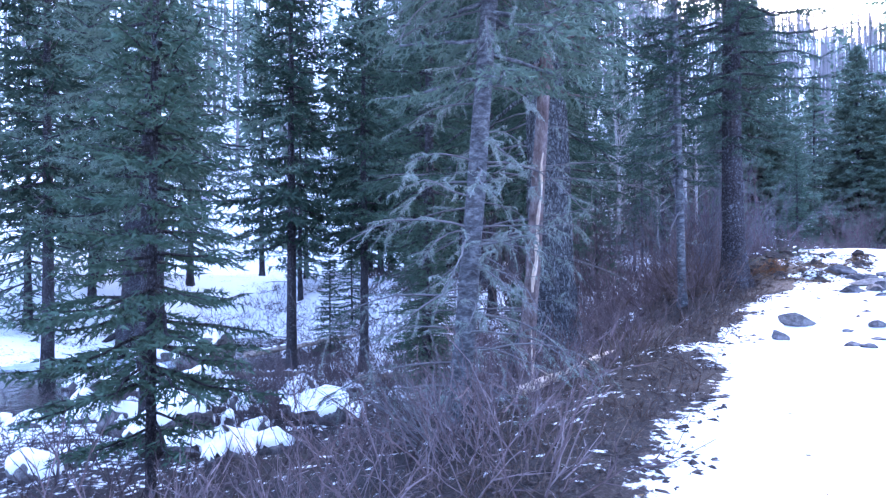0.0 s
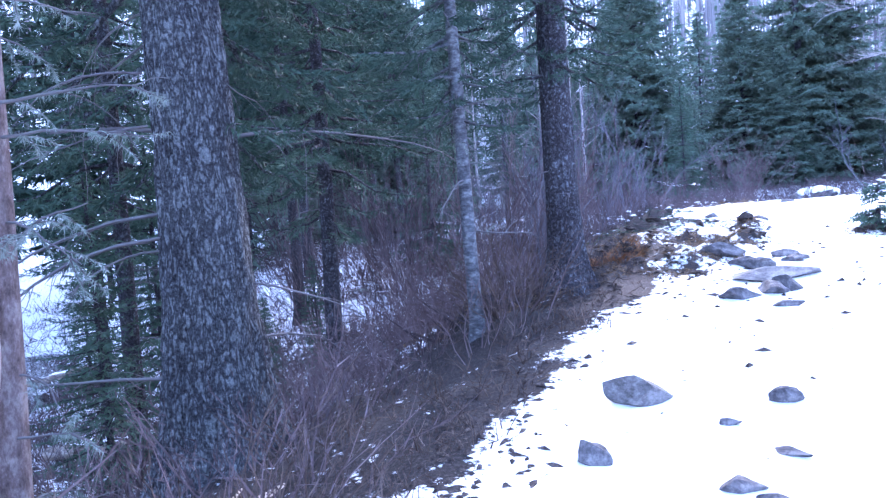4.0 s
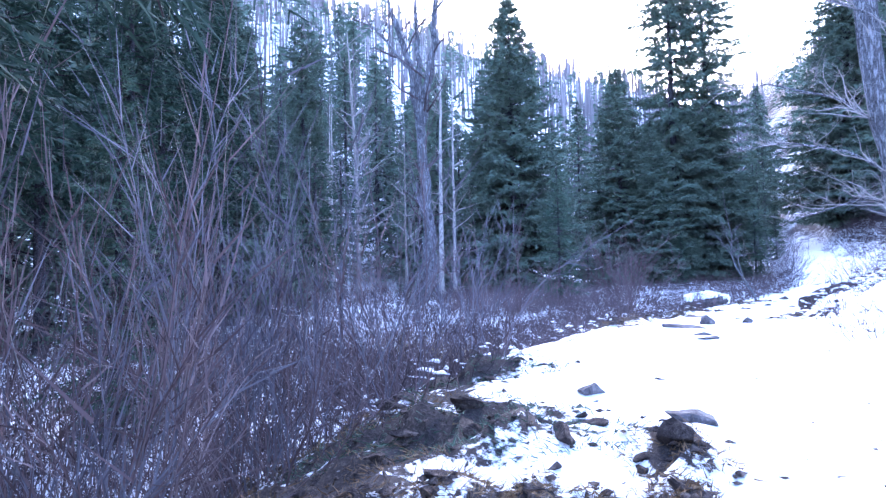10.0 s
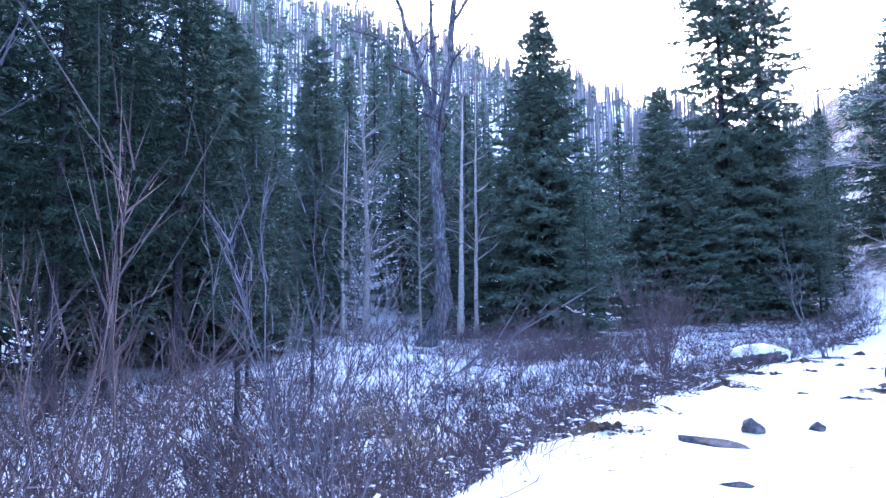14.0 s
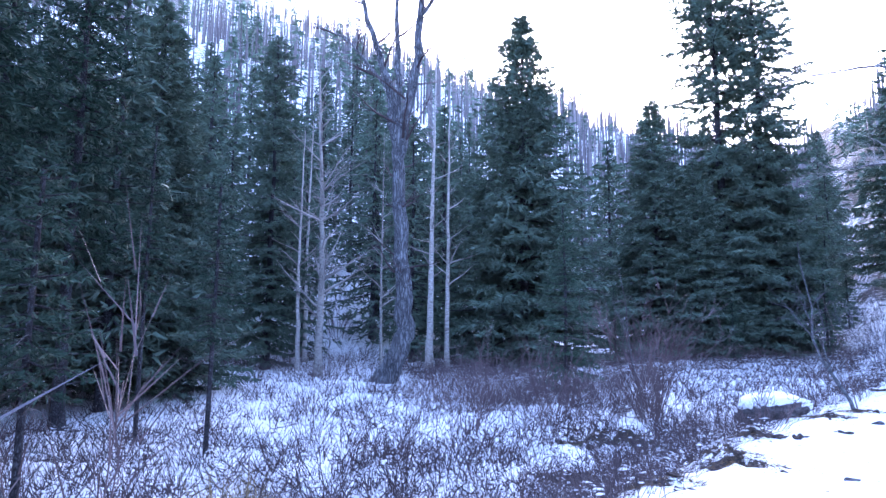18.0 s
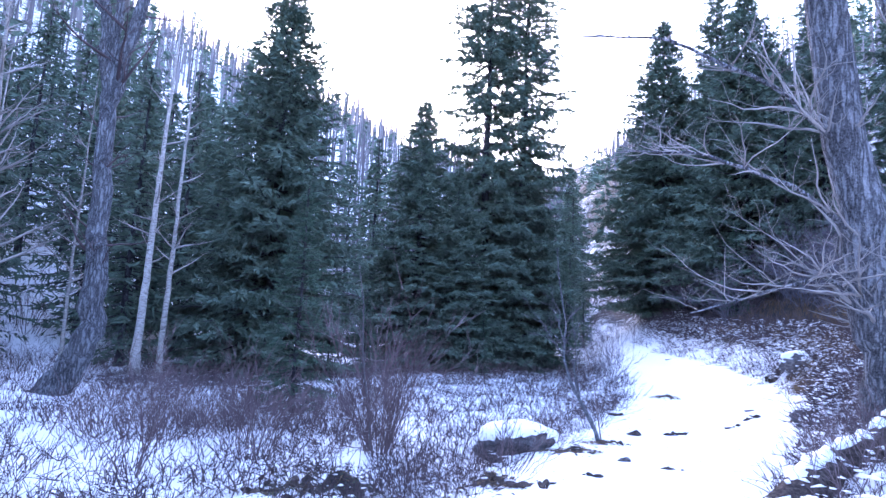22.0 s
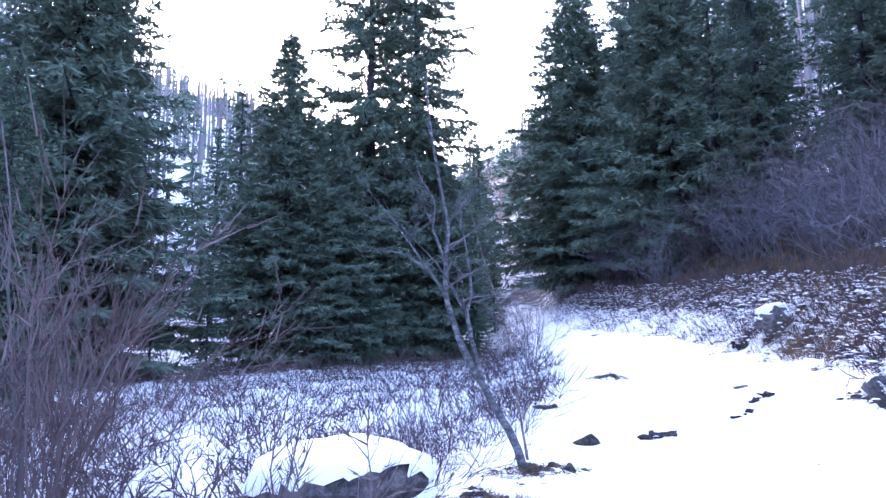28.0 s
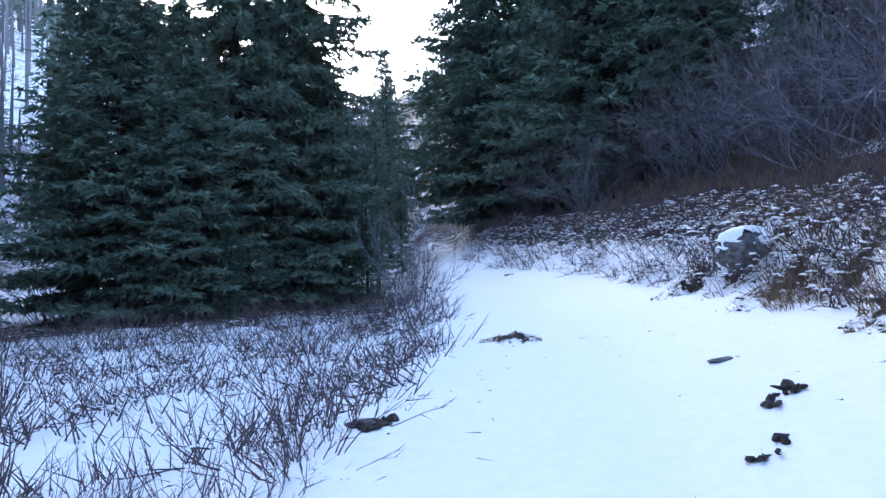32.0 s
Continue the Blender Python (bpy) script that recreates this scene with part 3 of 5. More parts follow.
def conifer(seed, height, radius, crown_base, crown_r, tuft=0.16, width=0.03, dense=1.0, mat=M_NEEDLE, bark=M_BARK_DARK, sides=10, rings=24,
            furrow=0.06, lean=(0, 0), dead=0, dead_len=1.2, lichen=0, shape=0.85, sparse_top=0.0, droop=0.35, whorl=0.34, label="", m=None, flare=0.6, group="",
            name="spruce_tree", side_only=None, extra=False, fat=1.0):
    """A spruce or fir: trunk, limbs in whorls, twigs with needle tufts; on request dead lower limbs and lichen."""
    rng = np.random.default_rng(seed)
    tree = empty(name, m if m is not None else pose(0, 0, 0), label, "tree", group)
    trunk = part("trunk", trunk_mesh(height, radius, flare, rng, bark, sides, rings, furrow, lean), tree)
    limbs, pts, dirs = Tubes(), [], []
    z = crown_base
    while z < height * 0.985:
        u = (z - crown_base) / (height - crown_base)
        reach = crown_r * (1 - u) ** shape * (0.35 + 0.65 * min(1, u * 6 + 0.25))
        count = max(3, int(round((4 + 3 * rng.random()) * dense)))
        a0 = rng.random() * 6.3
        for k in range(count):
            if rng.random() < sparse_top * u:
                continue
            a = a0 + k * 6.283 / count + 0.5 * (rng.random() - 0.5)
            if side_only and math.cos(a - side_only[0]) < side_only[1]:
                continue
            ln = reach * (0.65 + 0.5 * rng.random())
            if ln < 0.08:
                ln = 0.08
            zz = z + 0.25 * (rng.random() - 0.5)
            steps = max(3, int(ln / 0.45) + 2) if tuft < 0.2 else 2
            t = np.linspace(0, 1, steps + 1)
            rise = (0.45 * u - 0.12 + 0.12 * rng.random()) * ln
            sag = droop * (1 - 0.6 * u) * ln * (t ** 1.2 - 0.55 * t ** 2.4)
            cx, cy = lean[0] * zz, lean[1] * zz
            line = np.stack([cx + math.cos(a) * ln * t, cy + math.sin(a) * ln * t, zz + rise * t - sag], -1)
            line[1:] += (rng.random((steps, 3)) - 0.5) * 0.08 * ln
            limbs.add(line, np.linspace(0.012 + 0.012 * ln, 0.004, steps + 1), 3)
            step = max(tuft * 0.55, ln / 40) / dense
            for f in np.arange(0.12 + 0.1 * rng.random(), 1.0, step / ln):
                g = f * steps
                j = min(int(g), steps - 1)
                p = line[j] + (line[j + 1] - line[j]) * (g - j)
                fwd = unit(line[j + 1] - line[j])
                lat = np.array([-math.sin(a), math.cos(a), 0]) * (1 if rng.random() < 0.5 else -1)
                tw = (0.12 + 0.34 * ln * (1 - f) * (0.3 + min(1, f * 3)) * 0.7) * (0.6 + 0.7 * rng.random())
                td = unit(fwd * 0.75 + lat * (0.75 + 0.3 * rng.random()) + np.array([0, 0, -0.12 - 0.2 * rng.random()]))
                nn = max(2, int(tw / (tuft * 0.42)))
                q = np.linspace(0.1, 1, nn)[:, None] * tw
                tp = p + td * q + np.array([0, 0, -0.10]) * (q ** 2)
                pts.append(tp)
                dirs.append(np.repeat(td[None], nn, 0))
        z += whorl * (0.7 + 0.6 * rng.random()) * (1 - 0.45 * u)
    tagged(part("branchwork", limbs.mesh("branchwork", bark), tree), kind="stuff")
    if pts:
        pts, dirs = np.concatenate(pts), np.concatenate(dirs)
        tuft, width = tuft * (0.7 + 0.3 * fat), width * fat
        v = np.concatenate([blades(pts, dirs, tuft, width, rng, 0.75), blades(pts, dirs + np.array([0, 0, 0.35]), tuft * 0.8, width, rng, 0.8),
                            blades(pts, dirs + np.array([0, 0, -0.3]), tuft * 0.9, width, rng, 0.7)] +
                           ([blades(pts, dirs, tuft * 0.7, width, rng, 1.1)] if extra else []))
        tagged(part("crown", blade_mesh("crown", v, mat), tree, "dark green needled boughs"), kind="stuff")
    if dead:
        lp, ld = [], []
        for k in range(dead):
            zz = 0.3 + (crown_base + 0.8) * rng.random()
            a = rng.random() * 6.283
            if side_only and math.cos(a - side_only[0]) < side_only[1]:
                continue
            ln = dead_len * (0.25 + 0.9 * rng.random())
            r0 = radius * (1 - zz / height) * 0.9
            start = (lean[0] * zz + math.cos(a) * r0, lean[1] * zz + math.sin(a) * r0, zz)
            line = wander(start, (math.cos(a), math.sin(a), 0.1), ln, 7, rng, 0.35, 0.10)
            deadwood = Tubes()
            deadwood.add(line, np.linspace(0.006 + 0.0045 * ln, 0.0025, 8), 4)
            for s in range(int(3 + 5 * ln)):
                j = rng.integers(1, 7)
                d = unit(line[min(j + 1, 7)] - line[j]) + (rng.random(3) - 0.5) * 1.6
                tw = wander(line[j], d, 0.12 + 0.3 * ln * rng.random(), 4, rng, 0.5, 0.12)
                deadwood.add(tw, np.linspace(0.004, 0.0015, 5), 3)
                if lichen and rng.random() < lichen:
                    n = rng.integers(24, 60)
                    f = rng.random(n)[:, None] * 4
                    jj = np.minimum(f.astype(int), 3).ravel()
                    lp.append(tw[jj] + (tw[jj + 1] - tw[jj]) * (f - jj[:, None]))
                    ld.append(np.repeat(np.array([[0, 0, -1.0]]), n, 0))
            part("dead_limb", deadwood.mesh("dead_limb", M_DEADWOOD), trunk, "bare grey dead limb")
        if lp:
            lp, ld = np.concatenate(lp), np.concatenate(ld)
            part("lichen", blade_mesh("lichen", np.concatenate([blades(lp, ld, 0.055, 0.004, rng, 1.0), blades(lp, ld, 0.03, 0.006, rng, 1.4)]), M_LICHEN), tree,
                 "pale grey-green hanging lichen")["kind"] = "stuff"
    return tree


def at_ground(x, y, turn=0.0, size=1.0, sink=0.0):
    return pose(x, y, gz(x, y) - sink, 0, 0, turn) @ Matrix.Diagonal((size, size, size, 1))


# the trees passed beside the trail
conifer(11, 11, 0.105, 3.2, 2.0, 0.10, 0.018, 1.0, M_NEEDLE, M_BARK_SMOOTH, 20, 60, 0.06, (0.085, 0.02), 60, 1.2, 0.85, m=at_ground(-3.03, 7.5),
        label="slender grey fir with lichen-hung dead lower limbs beside the trail", name="fir_tree")
snag = conifer(12, 9, 0.10, 3.6, 1.5, 0.10, 0.018, 0.9, M_NEEDLE, M_BARK_RED, 20, 60, 0.09, (0.09, 0.0), 28, 0.9, 0.6, m=at_ground(-3.2, 9.3),
               label="thin reddish half-dead spruce with a peeled pale strip", name="spruce_snag")
conifer(13, 21, 0.34, 2.7, 3.5, 0.13, 0.017, 0.95, M_NEEDLE_SHADED, M_BARK, 96, 220, 0.17, (-0.045, 0.01), 22, 2.4, 0.05, m=at_ground(-3.58, 11.2), side_only=(2.34, -0.26), droop=0.5,
        label="large old spruce with thick furrowed blue-grey bark", flare=0.75)
conifer(14, 9, 0.07, 2.15, 1.15, 0.09, 0.013, 1.1, M_NEEDLE_SHADED, M_BARK_SMOOTH, 16, 50, 0.06, (-0.02, 0), 18, 0.7, 0.04, m=at_ground(-2.15, 13.15),
        label="thin grey young spruce trunk at the trail's edge")
conifer(15, 15, 0.185, 2.4, 2.2, 0.10, 0.012, 1.0, M_NEEDLE_SHADED, M_BARK_DARK, 56, 170, 0.12, (-0.012, 0.0), 9, 0.34, 0, m=at_ground(-1.54, 14.45),
        label="upright spruce with dark scaly bark at the trail's edge", flare=0.9)
conifer(16, 6.0, 0.06, 0.9, 1.5, 0.10, 0.024, 1.1, M_NEEDLE_OLIVE, M_BARK_DARK, 10, 24, 0.05, (0.01, 0), m=at_ground(-6.0, 6.4),
        label="young dark green spruce on the creek slope")
conifer(17, 0.55, 0.02, 0.05, 0.32, 0.07, 0.016, 1.0, M_NEEDLE_OLIVE, M_BARK_DARK, 6, 8, 0.05, m=at_ground(1.75, 16.8), whorl=0.07,
        label="tiny spruce seedling poking out of the snowy bank", name="spruce_seedling")
strip = Tubes()
strip.add([(0.072 + 0.09 * h + 0.012 * math.sin(h * 9), -0.066 + 0.008 * math.sin(h * 14), h) for h in np.linspace(1.15, 2.75, 14)], [0.012, 0.022, 0.026, 0.018, 0.026, 0.022, 0.008, 0.018, 0.02, 0.006, 0.012, 0.018, 0.01, 0.006], 9, 0.6)
part("bare_strip", strip.mesh("bare_strip", M_PEELED), snag, "pale strip of bare wood without bark")

for _seed, _x, _y, _h, _base, _reach in ((61, -9.4, 8.6, 13, 3.3, 2.5), (62, -7.2, 13.4, 12, 3.0, 2.1), (64, -5.0, 14.9, 10, 2.6, 1.9)):
    conifer(_seed, _h, 0.13, _base, _reach, 0.12, 0.015, 1.0, M_NEEDLE if _y < 12 else M_NEEDLE_OLIVE, M_BARK_DARK, 12, 24, 0.06, (0.01, 0), 10, 1.1, 0.2, m=at_ground(_x, _y), droop=0.55, whorl=0.45, extra=True,
            label="creekside spruce with drooping green boughs and bare lower trunk")

for _seed, _x, _y, _h in ((66, -8.3, 32.9, 6.2), (67, -6.4, 27.0, 5.0), (68, -11.0, 33.8, 8.0)):
    conifer(_seed, _h, 0.055, 0.42 * _h, 1.05, 0.12, 0.032, 0.95, M_NEEDLE_SHADED, M_BARK_DARK, 10, 20, 0.05, (0.01, 0), 14, 0.7, 0, m=at_ground(_x, _y),
            label="slender young spruce with bare dead lower limbs in the field")

# patterns for the trees farther off, each copied many times
DENSE, FOREST = "dense dark green spruce with boughs to the ground", "dark green spruce in the mixed forest"
YOUNG, RAGGED = "young bushy spruce in the mixed forest", "tall spruce with an open ragged top"
KINDS = {
    "dense": conifer(21, 16, 0.20, 0.4, 4.5, 0.26, 0.055, 1.2, M_NEEDLE, extra=True, label=DENSE, m=at_ground(-5.9, 56.3, 0, 1.27) @ Matrix.Diagonal((1.12, 1.12, 1, 1)), whorl=0.36, droop=0.5, shape=0.88, fat=1.55),
    "forest": conifer(22, 15, 0.17, 4.2, 2.7, 0.24, 0.045, 0.85, M_NEEDLE_SHADED, extra=True, label=FOREST, m=at_ground(-13.5, 31.0), dead=14, dead_len=1.7, whorl=0.38, fat=1.5),
    "young": conifer(23, 10, 0.12, 0.3, 2.3, 0.22, 0.042, 0.9, M_NEEDLE_OLIVE, extra=True, label=YOUNG, m=at_ground(-2.1, 43.6, 0, 0.66), whorl=0.32),
    "ragged": conifer(24, 30, 0.34, 1.0, 4.5, 0.30, 0.065, 1.22, M_NEEDLE, extra=True, label=RAGGED, m=at_ground(5.2, 64.4), sparse_top=0.40, shape=0.42, whorl=0.78, droop=0.5, fat=1.75),
    "far_dense": conifer(25, 16, 0.20, 0.5, 3.8, 0.50, 0.13, 0.7, M_NEEDLE, label=DENSE, m=at_ground(-12, 55, 0, 0.9), whorl=0.45, droop=0.5, sides=6, rings=8),
    "far_forest": conifer(26, 15, 0.17, 1.8, 2.7, 0.46, 0.12, 0.7, M_NEEDLE, label=FOREST, m=at_ground(-15, 62), whorl=0.45, sides=6, rings=8),
}
SPRUCES = {
    "dense": ((1.2, 62.9, 0.78), (3.4, 62.0, 0.6), (7.9, 65.6, 0.7), (19.6, 72, 1.2), (21.4, 63, 0.95), (24.5, 44, 0.95), (-16.5, 40, 0.7)),
    "ragged": ((7.7, 65.2, 0.93), (22.0, 68, 0.74), (23.0, 58, 0.62), (24.0, 53, 0.55), (-18.0, 50, 0.62)),
    "young": ((14.6, 76.0, 0.85), (10.4, 64.0, 0.85), (5.0, 60.5, 0.6), (-17.9, 44.0, 0.8), (-6.0, 20.5, 0.75), (-8.2, 14.8, 0.8), (-6.6, 12.5, 0.6), 
              (18.4, 71, 0.9), (19.0, 60, 0.8), (-6.5, 58, 1.0), (-1.2, 57.2, 0.62), (-2.7, 55.4, 0.62), (-5.7, 14.3, 0.28), (-6.3, 16.3, 0.3)),
    "forest": ((-12.4, 14.8, 0.85), (-10.6, 15.6, 0.75), (-14.1, 34.4, 1.0), (-14.5, 27.5, 0.95), (-8.5, 18.8, 0.8), (-10.5, 22.0, 0.95), (-24.6, 19.3, 1.2), (-18.5, 11.7, 1.0),
               (-14, 23.5, 1.0), (26, 39, 1.2), (-12.6, 28.6, 0.9)),
    "far_dense": ((27, 64, 1.3), (28, 47, 0.9), (30, 59, 1.3), (29, 54, 0.85), (-19, 37.5, 0.95), (-21.5, 41, 1.0), (-25, 14.3, 0.9), (-16, 26, 0.9), (-20, 57, 1.0), (-27, 44, 1.0),
                  (10.5, 72, 0.75), (17, 92, 1.2), (-19.5, 32.5, 1.0), (-22.5, 31, 1.1), (-24, 46, 1.0), (-31, 13.3, 1.0), (-36, 26, 1.1),
                  (-16, 68, 1.1), (-24, 62, 1.1), (-26, 55, 1.3), (-20.5, 36, 1.1), (-23, 38.5, 1.2), (-17.5, 62, 1.2)),
    "far_forest": ((25, 49, 1.25), (20, 65.5, 1.0), (27, 70, 1.2), (22, 60, 1.0), (-16.5, 34, 1.05), (-24, 35, 1.0), (-2, 70, 1.0), (-25, 50, 1.1), (0.5, 75, 0.95), (8, 80, 0.9), 
                   (-10, 63, 0.8), (-21, 30, 1.0), (26, 90, 1.2), (-17.2, 29, 1.1), (-15.3, 37.0, 1.0), (-29, 19.3, 1.0), (-27, 17.8, 1.0), (-25.5, 19.1, 0.7), (-33, 20, 1.1), (-30, 40, 1.0),
                   (-22, 52, 1.0), (-9, 72, 1.0), (-13, 64, 1.2), (-19, 66, 1.2), (-8, 66, 1.1), (-18, 40.5, 1.0),
                   (-28, 58, 1.2), (-31, 50, 1.2), (-20, 72, 1.2), (-12, 76, 1.1), (-5, 80, 1.0), (-25, 68, 1.2)),
}
_r = np.random.default_rng(6)
for k in range(30):
    _az, _d = radians(-62 + 50 * _r.random()), 40 + 40 * _r.random()
    SPRUCES["far_forest" if k % 3 else "far_dense"] += ((1 + _d * math.sin(_az), 25 + _d * math.cos(_az), 0.8 + 0.5 * _r.random()),)
SPRUCES["far_forest"] += ((-24, 27.5, 0.8), (-27.5, 23, 1.0), (-21.5, 24.5, 0.7), (-30, 30, 1.0))
SPRUCES["far_forest"] += ((12.0, 70, 0.6), (15.6, 84, 0.9), (18.6, 97, 1.1), (20.6, 76, 0.9), (23.4, 86, 1.0), (27.5, 96, 1.1), (22.6, 80, 0.8), (13.2, 77, 0.7))
SPRUCES["young"] += ((-13.2, 17.2, 0.5), (-15.5, 21.0, 0.6), (-11.0, 19.5, 0.55))
_r = np.random.default_rng(5)
for kind, places in SPRUCES.items():
    for x, y, size in places:
        copy_thing(KINDS[kind], at_ground(x, y, 360 * _r.random(), size * (0.95 + 0.1 * _r.random())))


# ---- bare broadleaf trees ----
def branching(seed, trunk, r0, limbs, mat, twig_mat, label, m, name="aspen_tree", levels=3, reach=3.0, count=14, start=0.35, up=0.5, sides=12, twig=0.5, side_bias=None, bend=0.35, tip=None):
    """A leafless tree: a trunk line, large limbs as parts of their own, branches and twigs."""
    rng = np.random.default_rng(seed)
    tree = empty(name, m, label, "tree")
    trunk = np.array(trunk, float)
    t = np.linspace(0, len(trunk) - 1, 24)
    fine = np.stack([np.interp(t, np.arange(len(trunk)), trunk[:, k]) for k in range(3)], -1)
    fine[1:] += (rng.random((23, 3)) - 0.5) * r0 * 0.35
    tb = Tubes()
    rr = np.linspace(r0, r0 * (tip or (0.55 if limbs else 0.12)), 24)
    rr[:3] *= np.array([1.5, 1.22, 1.07])
    tb.add(fine, rr, sides, 0.12)
    stem = part("trunk", tb.mesh("trunk", mat), tree)
    mains = [(fine, rr, start)]
    for ln in limbs:
        ln = np.array(ln[1:], float), ln[0]
        t = np.linspace(0, len(ln[0]) - 1, 18)
        f = np.stack([np.interp(t, np.arange(len(ln[0])), ln[0][:, k]) for k in range(3)], -1)
        f[1:] += (rng.random((17, 3)) - 0.5) * ln[1] * 0.6
        lr = np.linspace(ln[1], ln[1] * 0.15, 18)
        lb = Tubes()
        lb.add(f, lr, max(6, sides - 4), 0.12)
        part("limb", lb.mesh("limb", mat), stem)
        mains.append((f, lr, 0.1))
    br = Tubes()

    def grow(line, radii, n, level, first, span):
        for k in range(n):
            f = first + (1 - first) * rng.random()
            j = min(int(f * (len(line) - 1)), len(line) - 2)
            a = rng.random() * 6.283
            axis = unit(line[j + 1] - line[j])
            d = np.array([math.cos(a), math.sin(a), 0])
            if side_bias is not None:
                d = unit(d + np.array(side_bias))
            d = unit(d * 0.9 + axis * up * (0.5 + rng.random()) + np.array([0, 0, 0.2 * rng.random()]))
            ln = span * (0.45 + 0.7 * rng.random()) * (1.15 - 0.6 * f)
            st = 7 if level > 1 else 5
            w = wander(line[j], d, ln, st, rng, bend, 0.02, 0.05)
            rad = np.linspace(min(radii[j] * 0.55, 0.012 + 0.018 * ln), 0.0022, st + 1)
            br.add(w, rad, 4 if level > 1 else 3)
            if level > 0:
                grow(w, rad, max(2, int(2 + 2.2 * ln)), level - 1, 0.2, ln * twig)

    for line, radii, first in mains:
        grow(line, radii, count, levels - 1, first, reach)
    tagged(part("branchwork", br.mesh("branchwork", twig_mat), tree, "bare leafless branches"), kind="stuff")
    return tree


branching(31, [(0, 0, -0.3), (0.1, 0, 4), (-0.05, 0, 9), (-0.4, 0, 15)], 0.19, [], M_ASPEN, M_PALE, "slim pale-barked leafless aspen", at_ground(-13.0, 46.2), count=46, reach=3.2, start=0.25)
branching(32, [(-0.6, 0, -0.3), (0.35, 0.2, 1.8), (0.1, 0.3, 4.5), (-0.2, 0.5, 9.4)], 0.44,
          [(0.25, (-0.2, 0.5, 9.2), (-0.6, 0.4, 12.3), (-1.6, 0.2, 15.4), (-3.2, 0, 21)), (0.28, (-0.2, 0.5, 9.2), (0.5, 0.6, 12.6), (0.9, 0.6, 17), (0.8, 0.4, 23)),
           (0.2, (-0.2, 0.5, 9.3), (-0.2, 0.4, 14), (-0.5, 0.2, 21)), (0.10, (-0.5, 0.5, 12), (-2.4, 0.2, 14.5), (-4.2, 0, 15.5)), (0.09, (0.6, 0.5, 15), (2.4, 0.2, 17), (3.6, 0, 16.6))],
          M_COTTON, M_TWIG, "grey cottonwood with a bent foot and forked crown", at_ground(-8.9, 44.9), "cottonwood_tree", count=12, reach=2.6, start=0.5)
for k, (x, y, h, r) in enumerate(((-9.6, 51.0, 16, 0.19), (-8.9, 51.6, 15, 0.14), (-10.6, 47.5, 11, 0.08), (-15.6, 49, 12, 0.12), (-17.8, 53.5, 14, 0.14))):
    branching(40 + k, [(0, 0, -0.3), (0.1, 0.05, h * 0.4), (0.3 - 0.1 * k, 0, h)], r, [], M_ASPEN, M_PALE, "slim pale-barked leafless aspen", at_ground(x, y, 60 * k), count=26, reach=2.2, start=0.35)
branching(50, [(-0.45, 0, -0.5), (-0.45, 0, 0.8), (-0.65, 0.1, 2.2), (-1.05, 0, 5), (-1.5, 0, 11), (-1.9, 0, 17)], 0.42,
          [(0.66, (0.4, 0, -0.5), (0.45, 0, 2), (0.42, 0.1, 6), (0.4, 0, 12), (0.3, 0, 20)), (0.045, (-0.6, 0, 1.9), (-1.6, -0.2, 2.3), (-2.9, -0.5, 1.9), (-3.9, -0.8, 1.6)),
           (0.05, (-0.7, 0, 2.8), (-2.0, -0.3, 3.6), (-3.6, -0.7, 3.9), (-5.0, -1.2, 3.7)), (0.05, (-0.9, 0, 4.2), (-2.2, -0.2, 5.2), (-4.2, -0.6, 5.7), (-5.8, -1.0, 5.4)),
           (0.055, (0.3, 0, 5.0), (-1.2, -0.8, 7.2), (-4.0, -1.6, 8.2), (-6.6, -2.4, 7.8)), (0.07, (0.6, 0, 3.5), (1.6, -0.6, 4.8), (2.6, -1.5, 5.2))],
          M_COTTON, M_PALE, "massive double-trunked cottonwood with furrowed bark on the bank", at_ground(8.8, 34.4), "cottonwood_tree", count=22, reach=2.0, start=0.3, sides=24, side_bias=(-0.6, -0.4, 0.1), bend=0.6)


